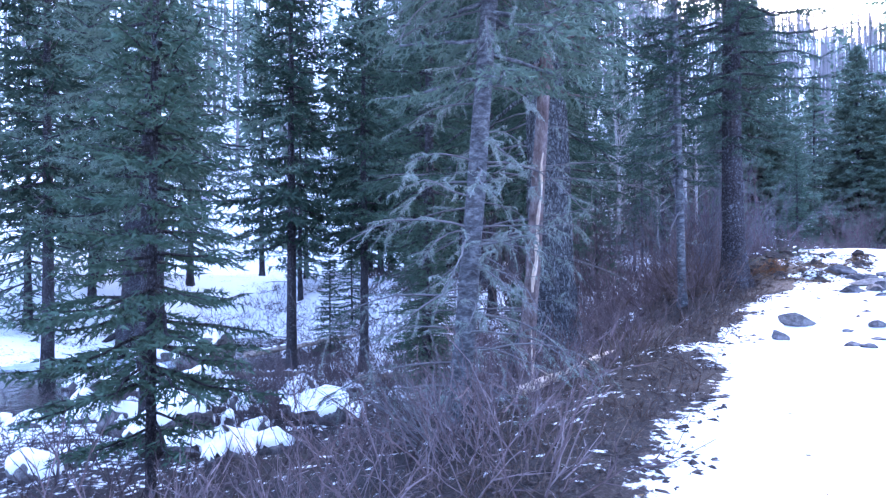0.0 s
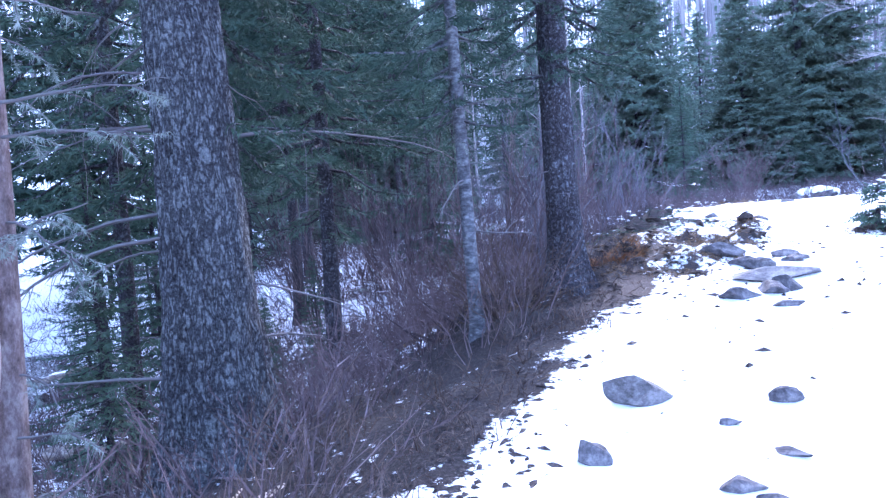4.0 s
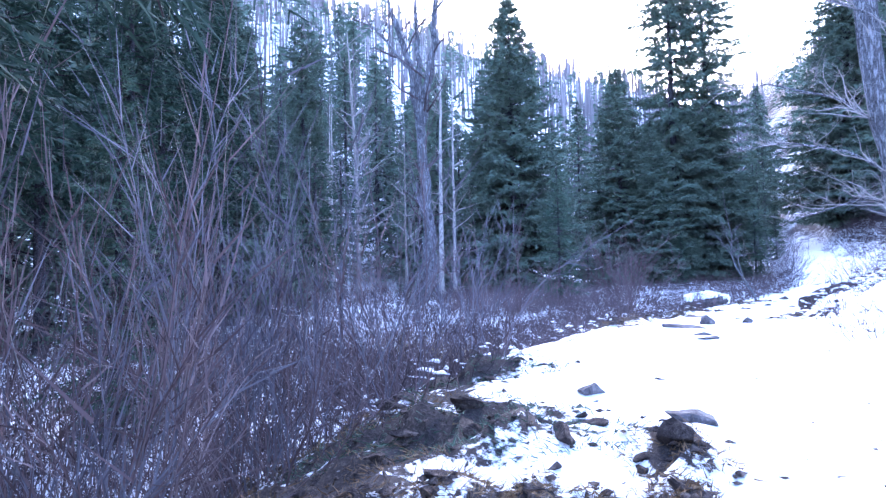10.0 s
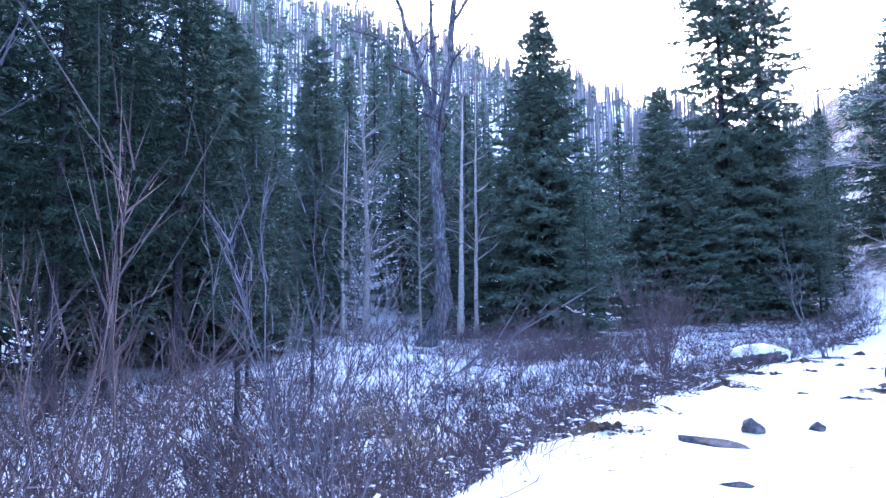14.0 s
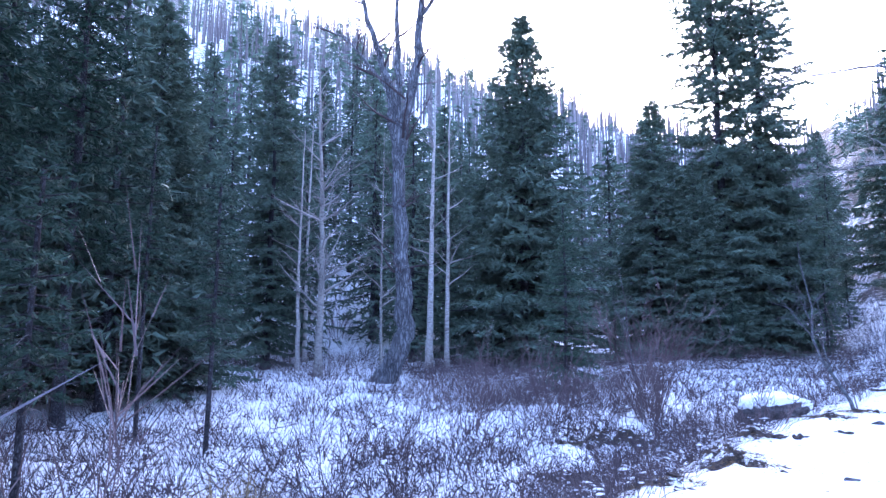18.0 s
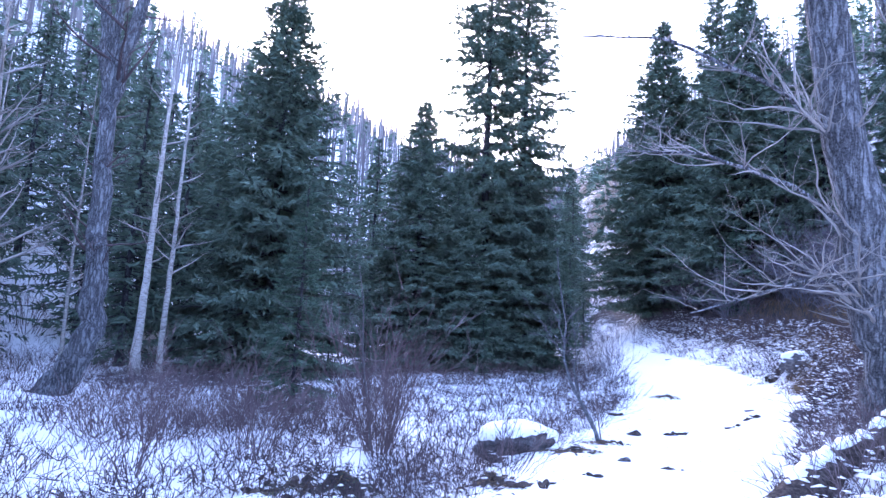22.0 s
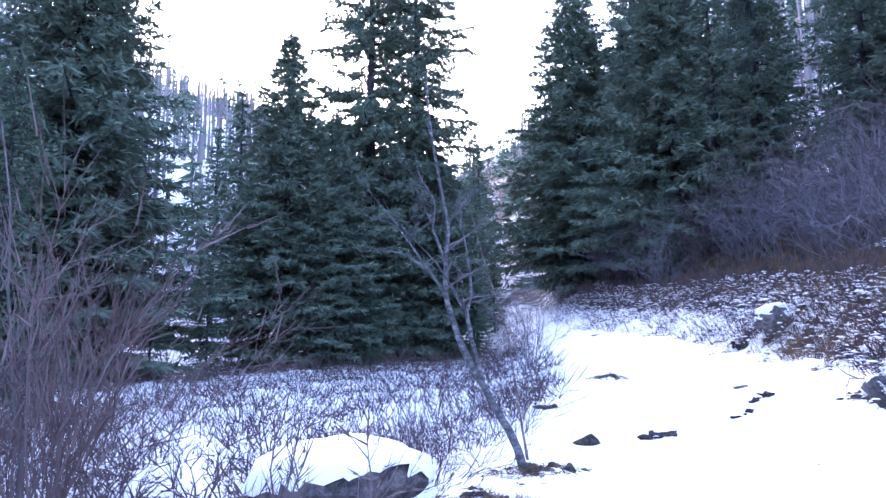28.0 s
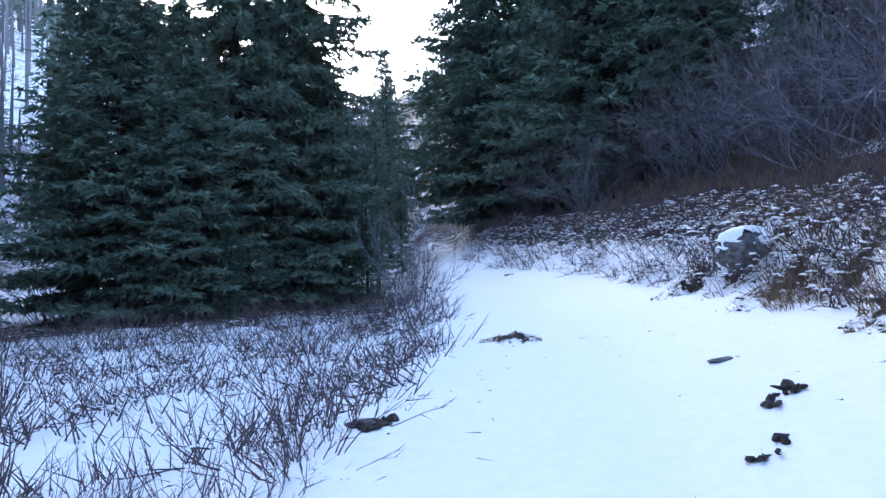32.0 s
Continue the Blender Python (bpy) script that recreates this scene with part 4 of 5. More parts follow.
def stems(seed, n, height, spread, lean=0.5, base=0.25, sub=4, r=0.010, bend=0.3, segs=6):
    """Points and triangles, stem by stem, of a many-stemmed bush with side twigs."""
    rng = np.random.default_rng(seed)
    out = []
    for k in range(n):
        tb = Tubes()
        a, q = rng.random() * 6.283, math.sqrt(rng.random())
        s = (math.cos(a) * base * q, math.sin(a) * base * q, -0.05)
        d = (math.cos(a) * lean * q, math.sin(a) * lean * q, 1)
        h = height * (0.5 + 0.6 * rng.random())
        w = wander(s, d, h, segs, rng, bend * 6 / segs if segs < 6 else bend, 0.0, 0.03)
        tb.add(w, np.linspace(r * (0.7 + 0.6 * rng.random()), r * 0.25, segs + 1), 3)
        v, q4 = tb.arrays()
        tri = np.concatenate([q4[:, [0, 1, 2]], q4[:, [0, 2, 3]]])
        pts, dirs, lens = [], [], []
        for i in range(sub):
            f = 0.25 + 0.75 * rng.random()
            j = min(int(f * segs), segs - 1)
            p = w[j] + (w[j + 1] - w[j]) * (f * segs - j)
            dd = unit(unit(w[j + 1] - w[j]) + (rng.random(3) - 0.5) * 1.4 * spread)
            ln = h * (0.12 + 0.25 * rng.random())
            e = p + dd * ln * 0.5
            pts += [p, e]
            dirs += [dd, unit(dd + (rng.random(3) - 0.5) * 0.8 + np.array([0, 0, 0.2]))]
            lens += [ln * 0.8, ln * 0.6]
        tv = blades(np.array(pts), np.array(dirs), 1.0, r * 1.1, rng, 0.05)
        tv = tv.reshape(-1, 3, 3)
        mid = (tv[:, 0] + tv[:, 1]) * 0.5
        tv[:, 2] = mid + (tv[:, 2] - mid) * np.array(lens)[:, None]
        tri = np.concatenate([tri, np.arange(len(tv) * 3).reshape(-1, 3) + len(v)])
        out.append((np.concatenate([v, tv.reshape(-1, 3)]), tri))
    return out


def joined(pieces):
    vs, ts, n = [], [], 0
    for v, t in pieces:
        vs.append(v)
        ts.append(t + n)
        n += len(v)
    return np.concatenate(vs), np.concatenate(ts)


def scatter(name, patterns, places, mat, label, category, turn_rng):
    """Many bushes that nobody could count, as one mesh."""
    vs, qs, n = [], [], 0
    for i, (x, y, z, s) in enumerate(places):
        v, q = patterns[i % len(patterns)]
        a = turn_rng.random() * 6.283
        c, d = math.cos(a) * s, math.sin(a) * s
        vs.append(np.stack([v[:, 0] * c - v[:, 1] * d + x, v[:, 0] * d + v[:, 1] * c + y, v[:, 2] * s + z], -1))
        qs.append(q + n)
        n += len(v)
    me = make_mesh(name, np.concatenate(vs), np.concatenate(qs), None, mat)
    return tagged(new(name, me), label, category, kind="stuff")


def region(rng, n, x0, x1, y0, y1, keep, lo=0.7, hi=1.3):
    x, y = x0 + (x1 - x0) * rng.random(n), y0 + (y1 - y0) * rng.random(n)
    ok = keep(x, y)
    x, y = x[ok], y[ok]
    return list(zip(x, y, ground_z(x, y), lo + (hi - lo) * rng.random(len(x))))


def left_of(x, y):
    return table(EDGE_L, y) - x


def right_of(x, y):
    return x - table(EDGE_R, y)


rng = np.random.default_rng(77)
LOW = [joined(stems(100 + k, 9, 0.55, 1.3, 1.0, 0.34, 4, 0.011, 0.6, 2)) for k in range(8)]
FINE_LOW = [joined(stems(140 + k, 8, 0.75, 1.2, 0.9, 0.35, 6, 0.0055, 0.6, 3)) for k in range(6)]
FAR_LOW = [joined(stems(110 + k, 10, 0.55, 1.0, 0.9, 0.35, 1, 0.011, 0.5, 1)) for k in range(6)]
MID = [joined(stems(120 + k, 11, 0.85, 1.1, 0.9, 0.35, 7, 0.006, 0.5, 4)) for k in range(6)]
BIG = [joined(stems(160 + k, 24, 3.4, 1.5, 0.9, 0.7, 20, 0.012, 0.75, 6)) for k in range(4)]
def snow_lumps(name, places, per, label, big=1.0):
    """Snow caught in the brush: small uneven lumps among the twigs."""
    pr = np.repeat(np.array([(x, y, z) for x, y, z, s in places]), per, 0)
    n = len(pr)
    c = pr + np.stack([(rng.random(n) - 0.5) * 0.7, (rng.random(n) - 0.5) * 0.7, 0.02 + 0.2 * rng.random(n)], -1)
    size = big * (0.018 + 0.04 * rng.random(n) ** 2)
    o = np.array([(1, 0.5, 0), (-1, 0.5, 0), (-1, -0.5, 0), (1, -0.5, 0), (0.6, 0, 0.42), (-0.6, 0, 0.42)], float)
    o = o[None] * (0.6 + 0.8 * rng.random((n, 6, 1))) + (rng.random((n, 6, 3)) - 0.5) * np.array([0.5, 0.4, 0.25])
    a = rng.random(n) * 6.283
    k = 0.8 + 0.7 * rng.random(n)
    ox, oy = o[:, :, 0] * k[:, None], o[:, :, 1]
    turned = np.stack([ox * np.cos(a)[:, None] - oy * np.sin(a)[:, None], ox * np.sin(a)[:, None] + oy * np.cos(a)[:, None], o[:, :, 2] + 0.35 * o[:, :, 0] * (rng.random((n, 1)) - 0.5)], -1)
    v = c[:, None, :] + turned * size[:, None, None]
    f = np.array([(0, 1, 5), (0, 5, 4), (2, 3, 4), (2, 4, 5), (3, 0, 4), (1, 2, 5), (0, 3, 2), (0, 2, 1)])
    tris = (f[None] + 6 * np.arange(n)[:, None, None]).reshape(-1, 3)
    tagged(new(name, make_mesh(name, v.reshape(-1, 3), tris, None, M_SNOW, True)), label, "snow", kind="stuff")


FIELD = region(rng, 14500, -26, 12, 19, 62, lambda x, y: (left_of(x, y) > 0.25) & (left_of(x, y) < 24) & (rng.random(len(x)) < 1.25 - left_of(x, y) / 30) & (y < 55.5 + 1.25 * np.clip(x, -6, 4)))
FIELD = [p for p in FIELD if p[1] < 35 or rng.random() < 0.55]
NEAR = [p for p in FIELD if float(left_of(p[0], p[1])) < 7 and p[1] < 43]
scatter("trailside_brush", FINE_LOW, [p for p in NEAR if float(left_of(p[0], p[1])) < 2.2], M_TWIG, "thin bare twigs beside the trail", "brush", rng)
scatter("low_brush", LOW, [p for p in NEAR if float(left_of(p[0], p[1])) >= 2.2], M_TWIG, "low snow-dusted brown brush across the field", "brush", rng)
scatter("far_low_brush", FAR_LOW, [p for p in FIELD if not (float(left_of(p[0], p[1])) < 7 and p[1] < 43)], M_TWIG, "low brown brush at the far side of the field", "brush", rng)
snow_lumps("brush_snow", FIELD, 3, "lumps of snow caught in the low brush")
scatter("slope_brush", MID, region(rng, 400, -9, 0, 2, 19, lambda x, y: (left_of(x, y) > 0.65) & (left_of(x, y) < 2.2 + 0.22 * np.clip(y - 5, 0, 12))), M_RED,
        "tangled reddish brush on the slope below the trail", "brush", rng)
scatter("edge_brush", LOW, region(rng, 1700, -5, 0, 2.5, 16, lambda x, y: (left_of(x, y) > -0.05) & (left_of(x, y) < 1.7) & (rng.random(len(x)) < 0.5), 0.25, 0.6), M_ROOT, "low dark brush and dead stalks along the trail's edge", "brush", rng)
scatter("mid_slope_brush", MID, region(rng, 85, -7.5, -2.4, 11.5, 17.5, lambda x, y: left_of(x, y) > 1.4), M_RED, "tangled dark brush on the slope below the trail", "brush", rng)
scatter("far_creek_brush", MID, region(rng, 170, -15, -7.5, 9, 18, lambda x, y: left_of(x, y) > 4), M_TWIG, "bare brush on the slope beyond the creek", "brush", rng)
scatter("creek_brush", FAR_LOW, region(rng, 800, -17, -2, 2, 20, lambda x, y: left_of(x, y) > 1.5), M_TWIG, "low brush and fallen twigs on the creek slope", "brush", rng)


def bank_places(n, y0, y1, near, far, lo, hi):
    y = y0 + (y1 - y0) * rng.random(n)
    x = table(EDGE_R, y) + near + (far - near) * rng.random(n)
    ok = (y > 32) | (rng.random(n) < 0.42)
    x, y = x[ok], y[ok]
    return list(zip(x, y, ground_z(x, y), lo + (hi - lo) * rng.random(len(x))))


BANK = bank_places(2200, 16, 68, 0.05, 3.4, 0.55, 1.1) + bank_places(420, 36, 52, 0.0, 1.9, 0.55, 1.0)
scatter("near_bank_brush", LOW, [(x, y, z, 0.6 * k) for x, y, z, k in BANK if y < 33], M_TWIG, "thin bare twigs poking out of the bank's snow", "brush", rng)
scatter("bank_brush", LOW, [p for p in BANK if 33 <= p[1] < 45], M_TWIG, "low snowy brush on the bank above the trail", "brush", rng)
scatter("far_bank_brush", FAR_LOW, [p for p in BANK if p[1] >= 45], M_TWIG, "low brown brush along the far bank", "brush", rng)
snow_lumps("bank_snow", [p for p in BANK if float(right_of(p[0], p[1])) < 3.0], 5, "lumps of snow caught in the bank's brush", 1.35)
scatter("pale_bank_thicket", BIG, region(rng, 260, 8, 34, 38, 80, lambda x, y: (right_of(x, y) > 3.2) & (right_of(x, y) < 8)), M_GREYTWIG, "dense pale grey bare bushes on the bank", "bush", rng)
scatter("bank_thicket", BIG, region(rng, 260, 8, 34, 36, 80, lambda x, y: (right_of(x, y) > 3.8) & (right_of(x, y) < 9)), M_TWIG, "dense bare grey bushes on the bank", "bush", rng)
scatter("log_brush", MID, region(rng, 260, 4.5, 13, 30.5, 38.5, lambda x, y: (right_of(x, y) > 0.9) & (right_of(x, y) < 4)), M_RED, "reddish-brown brush on the bank above the rotting log", "brush", rng)
scatter("trail_end_brush", MID, region(rng, 700, 3, 20, 44, 76, lambda x, y: (left_of(x, y) > 0.1) & (left_of(x, y) < 3.2) & (rng.random(len(x)) < 0.12 + 0.88 * np.clip((y - 55) / 6, 0, 1))), M_TWIG, "dark brown brush beside the far end of the trail", "brush", rng)
scatter("far_bank_thicket", MID, region(rng, 1200, 8, 28, 43, 78, lambda x, y: (right_of(x, y) > 0.15) & (right_of(x, y) < 2.6)), M_TWIG, "dark brown brush crowding the far end of the trail", "brush", rng)
scatter("grove_brush", MID, region(rng, 420, -26, -5, 44, 62, lambda x, y: y > 45 + 0.1 * x), M_TWIG, "thin bare brush under the aspens and cottonwood", "brush", rng)
HILL = [joined(stems(180 + k, 12, 2.2, 1.0, 0.8, 0.7, 5, 0.02, 0.4, 3)) for k in range(4)]
scatter("hillside_brush", HILL, region(rng, 560, -70, 40, 20, 130, lambda x, y: (np.hypot(x - 1, y - 25) > 36) & ((left_of(x, y) > 9) | (right_of(x, y) > 12))), M_TWIG, "bare brush over the mountainside", "brush", rng)
scatter("bank_red_brush", MID, region(rng, 1050, 8, 34, 35, 76, lambda x, y: (right_of(x, y) > np.where(y > 50, 0.9, 2.7)) & (right_of(x, y) < 9)), M_RED, "dense brown brush up the bank", "brush", rng)
scatter("tree_foot_thicket", MID, region(rng, 620, -14, 14, 46, 70, lambda x, y: (left_of(x, y) > 0.7) & (y > 54 + 1.25 * np.clip(x, -6, 4)) & (y < 60 + 1.25 * np.clip(x, -6, 4))), M_RED, "bare reddish bushes at the feet of the spruces", "bush", rng)


def bush(seed, n, height, m, label, mat=M_RED, lean=0.5, r=0.012, sub=14, group="bare bushes by the trail", spread=1.0, name="bush"):
    ob = new(name, None)
    ob.matrix_basis = m
    twigs = []
    for v, t in stems(seed, n, height, spread, lean, 0.3, sub, r, 0.6):
        part("stem", make_mesh("stem", v[:21], t[:36], None, mat), ob)
        twigs.append((v[21:], t[36:] - 21))
    tv, tt = joined(twigs)
    tagged(part("branchwork", make_mesh("branchwork", tv, tt, None, mat), ob), kind="stuff")
    return tagged(ob, label, "bush", group)


bush(201, 40, 3.2, at_ground(0.6, 38.7), "tall bare reddish bush with many thin stems beside the boulder", sub=22)
bush(206, 24, 2.4, at_ground(-1.8, 38.0), "bare reddish bush with many thin stems in the field", sub=16)
bush(207, 20, 2.2, at_ground(-3.6, 36.9), "bare reddish bush with many thin stems in the field", sub=14)
scatter("red_field_brush", MID, region(rng, 220, -7, 0.6, 38.3, 46.5, lambda x, y: (left_of(x, y) > 3.2) & (y > 38.5 + 0.5 * np.abs(x + 2.4) - 1.2)), M_RED, "reddish-brown brush patch in the snowy field", "brush", rng)
for k, (x, y, n, h) in enumerate(((-3.3, 31.3, 12, 1.9), (-2.7, 32.0, 8, 1.8), (-4.4, 31.0, 9, 1.6), (-4.7, 34.3, 8, 2.4), (-5.9, 34.5, 7, 2.2), (-7.0, 35.0, 7, 2.4), (-6.8, 26.9, 6, 2.6), (-7.6, 27.8, 6, 2.4), (-8.6, 26.8, 5, 2.2), (1.3, 37.2, 6, 1.4), (2.2, 39.2, 6, 1.3), (4.6, 40.6, 6, 1.2))):
    bush(230 + k, n, h, at_ground(x, y), "sparse bare bush with dark crooked stems in the field", M_TWIG, 0.6, 0.010, 12, "sparse bushes in the field", 1.2)
bush(202, 9, 1.0, at_ground(3.0, 36.6), "small bare twiggy bush in the snow")
bush(203, 14, 2.6, at_ground(-3.2, 23.2), "bare willow bush with dark crossing stems", M_TWIG, sub=20)
bush(204, 14, 3.4, at_ground(17.6, 58.5), "pale grey bare bush on the bank", M_GREYTWIG, sub=20)
bush(205, 14, 3.0, at_ground(9.5, 52), "pale grey bare bush at the field's edge", M_GREYTWIG, sub=20)
WILLOWS = [bush(210 + k, 8, 2.0, at_ground(-2.2 - 0.5 * k, 17.2 + 0.8 * k), "tall bare reddish willow clump beside the trail", (M_RED, M_GREYTWIG, M_TWIG, M_GREYTWIG, M_RED)[k], 0.4, 0.008, 18,
                "willow clumps beside the trail", 0.8, "willow_bush") for k in range(5)]
for x, y, z, s in region(rng, 64, -9, -1, 15.6, 23, lambda x, y: (left_of(x, y) > 0.7) & (left_of(x, y) < 6.5)):
    copy_thing(WILLOWS[(1, 3, 0)[int(rng.integers(3))] if x > -3.6 else (0, 2, 4)[int(rng.integers(3))]], pose(x, y, z, 0, 0, 360 * rng.random()) @ Matrix.Diagonal((s, s, s * (1.3 - 0.06 * max(0, y - 17)), 1)))
PALE_STEMS = [bush(220 + k, 3, 3.2, at_ground(-2.6 - k, 18.0 + 1.2 * k), "few tall crooked grey stems in the thicket", M_DEADWOOD, 0.35, 0.007, 9, "pale stems in the thicket", 0.9, "sapling_clump") for k in range(3)]
for x, y in ((-3.6, 17.2), (-4.8, 19.0), (-2.4, 20.2), (-5.6, 20.6), (-6.4, 18.2)):
    copy_thing(PALE_STEMS[int(rng.integers(3))], at_ground(x, y, 360 * rng.random(), 0.9 + 0.3 * rng.random()))

branching(60, [(0, 0, -0.2), (-0.15, 0.02, 0.26), (-0.44, 0.04, 0.78), (-0.65, 0.05, 1.16), (-0.79, 0.05, 1.58), (-0.78, 0.05, 1.95), (-0.76, 0.04, 2.3), (-0.83, 0.04, 2.75), (-0.93, 0.02, 3.3), (-0.98, 0, 3.9)], 0.042,
          [(0.026, (-0.45, 0.04, 0.82), (-0.53, 0.0, 1.16), (-0.61, -0.02, 1.45), (-0.54, -0.02, 1.66), (-0.58, -0.04, 2.03), (-0.65, -0.04, 2.38), (-0.56, -0.05, 2.7)),
           (0.016, (-0.61, -0.02, 1.45), (-0.75, -0.06, 1.71), (-0.89, -0.1, 1.91), (-1.06, -0.12, 2.09), (-1.3, -0.15, 2.34)),
           (0.018, (-0.79, 0.05, 1.64), (-0.96, 0.1, 1.9), (-1.18, 0.14, 2.05), (-1.52, 0.18, 2.12)),
           (0.013, (-0.96, 0.1, 1.9), (-1.25, 0.2, 2.35), (-1.65, 0.26, 2.85)),
           (0.016, (-0.78, 0.05, 1.95), (-0.92, 0.0, 2.28), (-0.9, -0.02, 2.56), (-1.05, -0.04, 2.79), (-1.12, -0.06, 3.1)),
           (0.012, (-0.76, 0.04, 2.33), (-0.67, 0.08, 2.48), (-0.5, 0.1, 2.76))],
          M_BARK_SMOOTH, M_GREYTWIG, "small leaning leafless tree with grey stems beside the trail", at_ground(5.08, 38.25), "leaning_sapling", count=5, reach=0.7, start=0.45, sides=8, levels=2, tip=0.2)


# ---- stones ----
def stone_mesh(seed, sx, sy, sz, mat, sub=3, rough=0.36, cuts=16):
    bm = bmesh.new()
    bmesh.ops.create_icosphere(bm, subdivisions=sub, radius=1)
    me = bpy.data.meshes.new("stone")
    bm.to_mesh(me)
    bm.free()
    v = np.zeros(len(me.vertices) * 3)
    me.vertices.foreach_get("co", v)
    v = v.reshape(-1, 3)
    r = np.random.default_rng(seed + 900)
    for k in range(cuts):
        d = unit(r.random(3) - 0.5)
        over = v @ d - (0.42 + 0.36 * r.random())
        v = v - np.clip(over, 0, None)[:, None] * d
    s = seed * 7.31
    n = fbm(v[:, 0] * 1.6 + s, v[:, 1] * 1.6, 4, v[:, 2] * 1.6 + s)
    v = v * (1.25 + rough * 1.6 * n)[:, None]
    v *= np.array([sx, sy, sz])
    me.vertices.foreach_set("co", v.ravel())
    me.materials.append(mat)
    me.update()
    return me


def stone(seed, x, y, w, d, h, label="grey angular stone half sunk in the trail snow", mat=M_ROCK, turn=0, name="stone", up=0.08):
    ob = new(name, stone_mesh(seed, w / 2, d / 2, h / 2, mat))
    ob.matrix_basis = pose(x, y, gz(x, y) + h * up, 8 * math.sin(seed), 8 * math.cos(seed), turn)
    return tagged(ob, label, "rock", "stones on the trail")


STONES = ((-0.44, 11.6, 0.5, 0.3, 0.25, 20), (-0.63, 10.8, 0.2, 0.18, 0.17, 0), (0.1, 10.65, 0.26, 0.16, 0.12, 10), (0.26, 10.52, 0.2, 0.09, 0.08, -30), (0.38, 11.72, 0.2, 0.12, 0.12, 0),
          (0.45, 14.0, 0.35, 0.26, 0.16, 20), (0.55, 14.1, 0.33, 0.28, 0.2, 0), (0.16, 13.8, 0.36, 0.22, 0.14, 10), (0.5, 13.5, 0.28, 0.1, 0.08, 0), (0.05, 11.33, 0.15, 0.08, 0.05, 0),
          (0.35, 11.05, 0.28, 0.08, 0.06, -25), (0.0, 15.6, 0.5, 0.3, 0.22, 0), (0.38, 15.0, 0.3, 0.25, 0.18, 0), (0.62, 15.6, 0.3, 0.2, 0.16, 0), (0.42, 14.6, 0.85, 0.5, 0.17, 0),
          (0.71, 15.3, 0.3, 0.2, 0.12, 0), (0.18, 16.25, 0.36, 0.2, 0.12, 0), (0.28, 17.4, 0.24, 0.3, 0.18, 0), (0.25, 15.2, 0.4, 0.25, 0.18, 0),
          (1.06, 24.2, 0.75, 0.3, 0.12, -8), (1.54, 24.9, 0.28, 0.2, 0.22, 0), (2.2, 25.2, 0.2, 0.16, 0.16, 0), (1.12, 22.5, 0.3, 0.12, 0.08, 0), (1.14, 22.0, 0.3, 0.12, 0.07, 0),
          (-0.18, 18.7, 0.25, 0.2, 0.12, 0), (0.48, 18.1, 0.4, 0.25, 0.14, 0), (6.2, 39.6, 0.34, 0.24, 0.22, 20), (3.1, 30.9, 0.3, 0.15, 0.07, 0), (4.9, 32.4, 0.35, 0.3, 0.2, 0),
          (5.0, 36.6, 0.3, 0.25, 0.12, 0), (10.75, 43.2, 0.3, 0.2, 0.1, 0), (13.4, 42.6, 0.6, 0.5, 0.45, 0), (6.7, 42.7, 0.4, 0.15, 0.1, 30))
for k, (x, y, w, d, h, turn) in enumerate(STONES):
    stone(k, x, y, w, d, h, turn=turn, mat=M_SOIL if k in (17, 26) else M_ROCK if k in (0, 14) else M_ROCK_DARK)


def boulder(seed, x, y, w, d, h, label, up=0.3, thick=0.05, bare=0.42, cuts=14, mat=M_ROCK_DARK):
    """A rock whose upper faces carry a snow cap that thins out to a ragged rim."""
    ob = empty("boulder", pose(x, y, gz(x, y) + h * up, 0, 0, 40 * math.sin(seed)), label, "boulder")
    rock = stone_mesh(seed, w / 2, d / 2, h / 2, mat, 4, 0.36, cuts)
    body = part("rock", rock, ob)
    v, nv = np.zeros(len(rock.vertices) * 3), np.zeros(len(rock.vertices) * 3)
    rock.vertices.foreach_get("co", v)
    rock.vertices.foreach_get("normal", nv)
    v, nv = v.reshape(-1, 3), nv.reshape(-1, 3)
    tri = np.zeros(len(rock.polygons) * 3, np.int32)
    rock.polygons.foreach_get("vertices", tri)
    tri = tri.reshape(-1, 3)
    snowy = nv[:, 2] + 1.7 * fbm(v[:, 0] * 4.6 / w + seed, v[:, 1] * 4.6 / w, 3) - bare
    depth = np.clip(snowy * 3, -0.9, 1) * thick * (0.8 + 0.5 * w)
    lifted = v + nv * np.minimum(depth, 0.02)[:, None] + np.array([0, 0, 1.0]) * np.clip(depth, 0, None)[:, None]
    keep = tri[(snowy[tri] > -0.28).all(1)]
    mark = np.arange(len(v))
    for k in range(200):
        before = mark.copy()
        np.minimum.at(mark, keep.ravel(), np.repeat(mark[keep].min(1), 3))
        if (mark == before).all():
            break
    for c in np.unique(mark[keep[:, 0]]) if len(keep) else ():
        patch = keep[mark[keep[:, 0]] == c]
        if len(patch) > 25:
            used, index = np.unique(patch, return_inverse=True)
            part("snow_cap", make_mesh("snow_cap", lifted[used], index.reshape(-1, 3), None, M_SNOW, True), body, "smooth snow cap")
    return ob


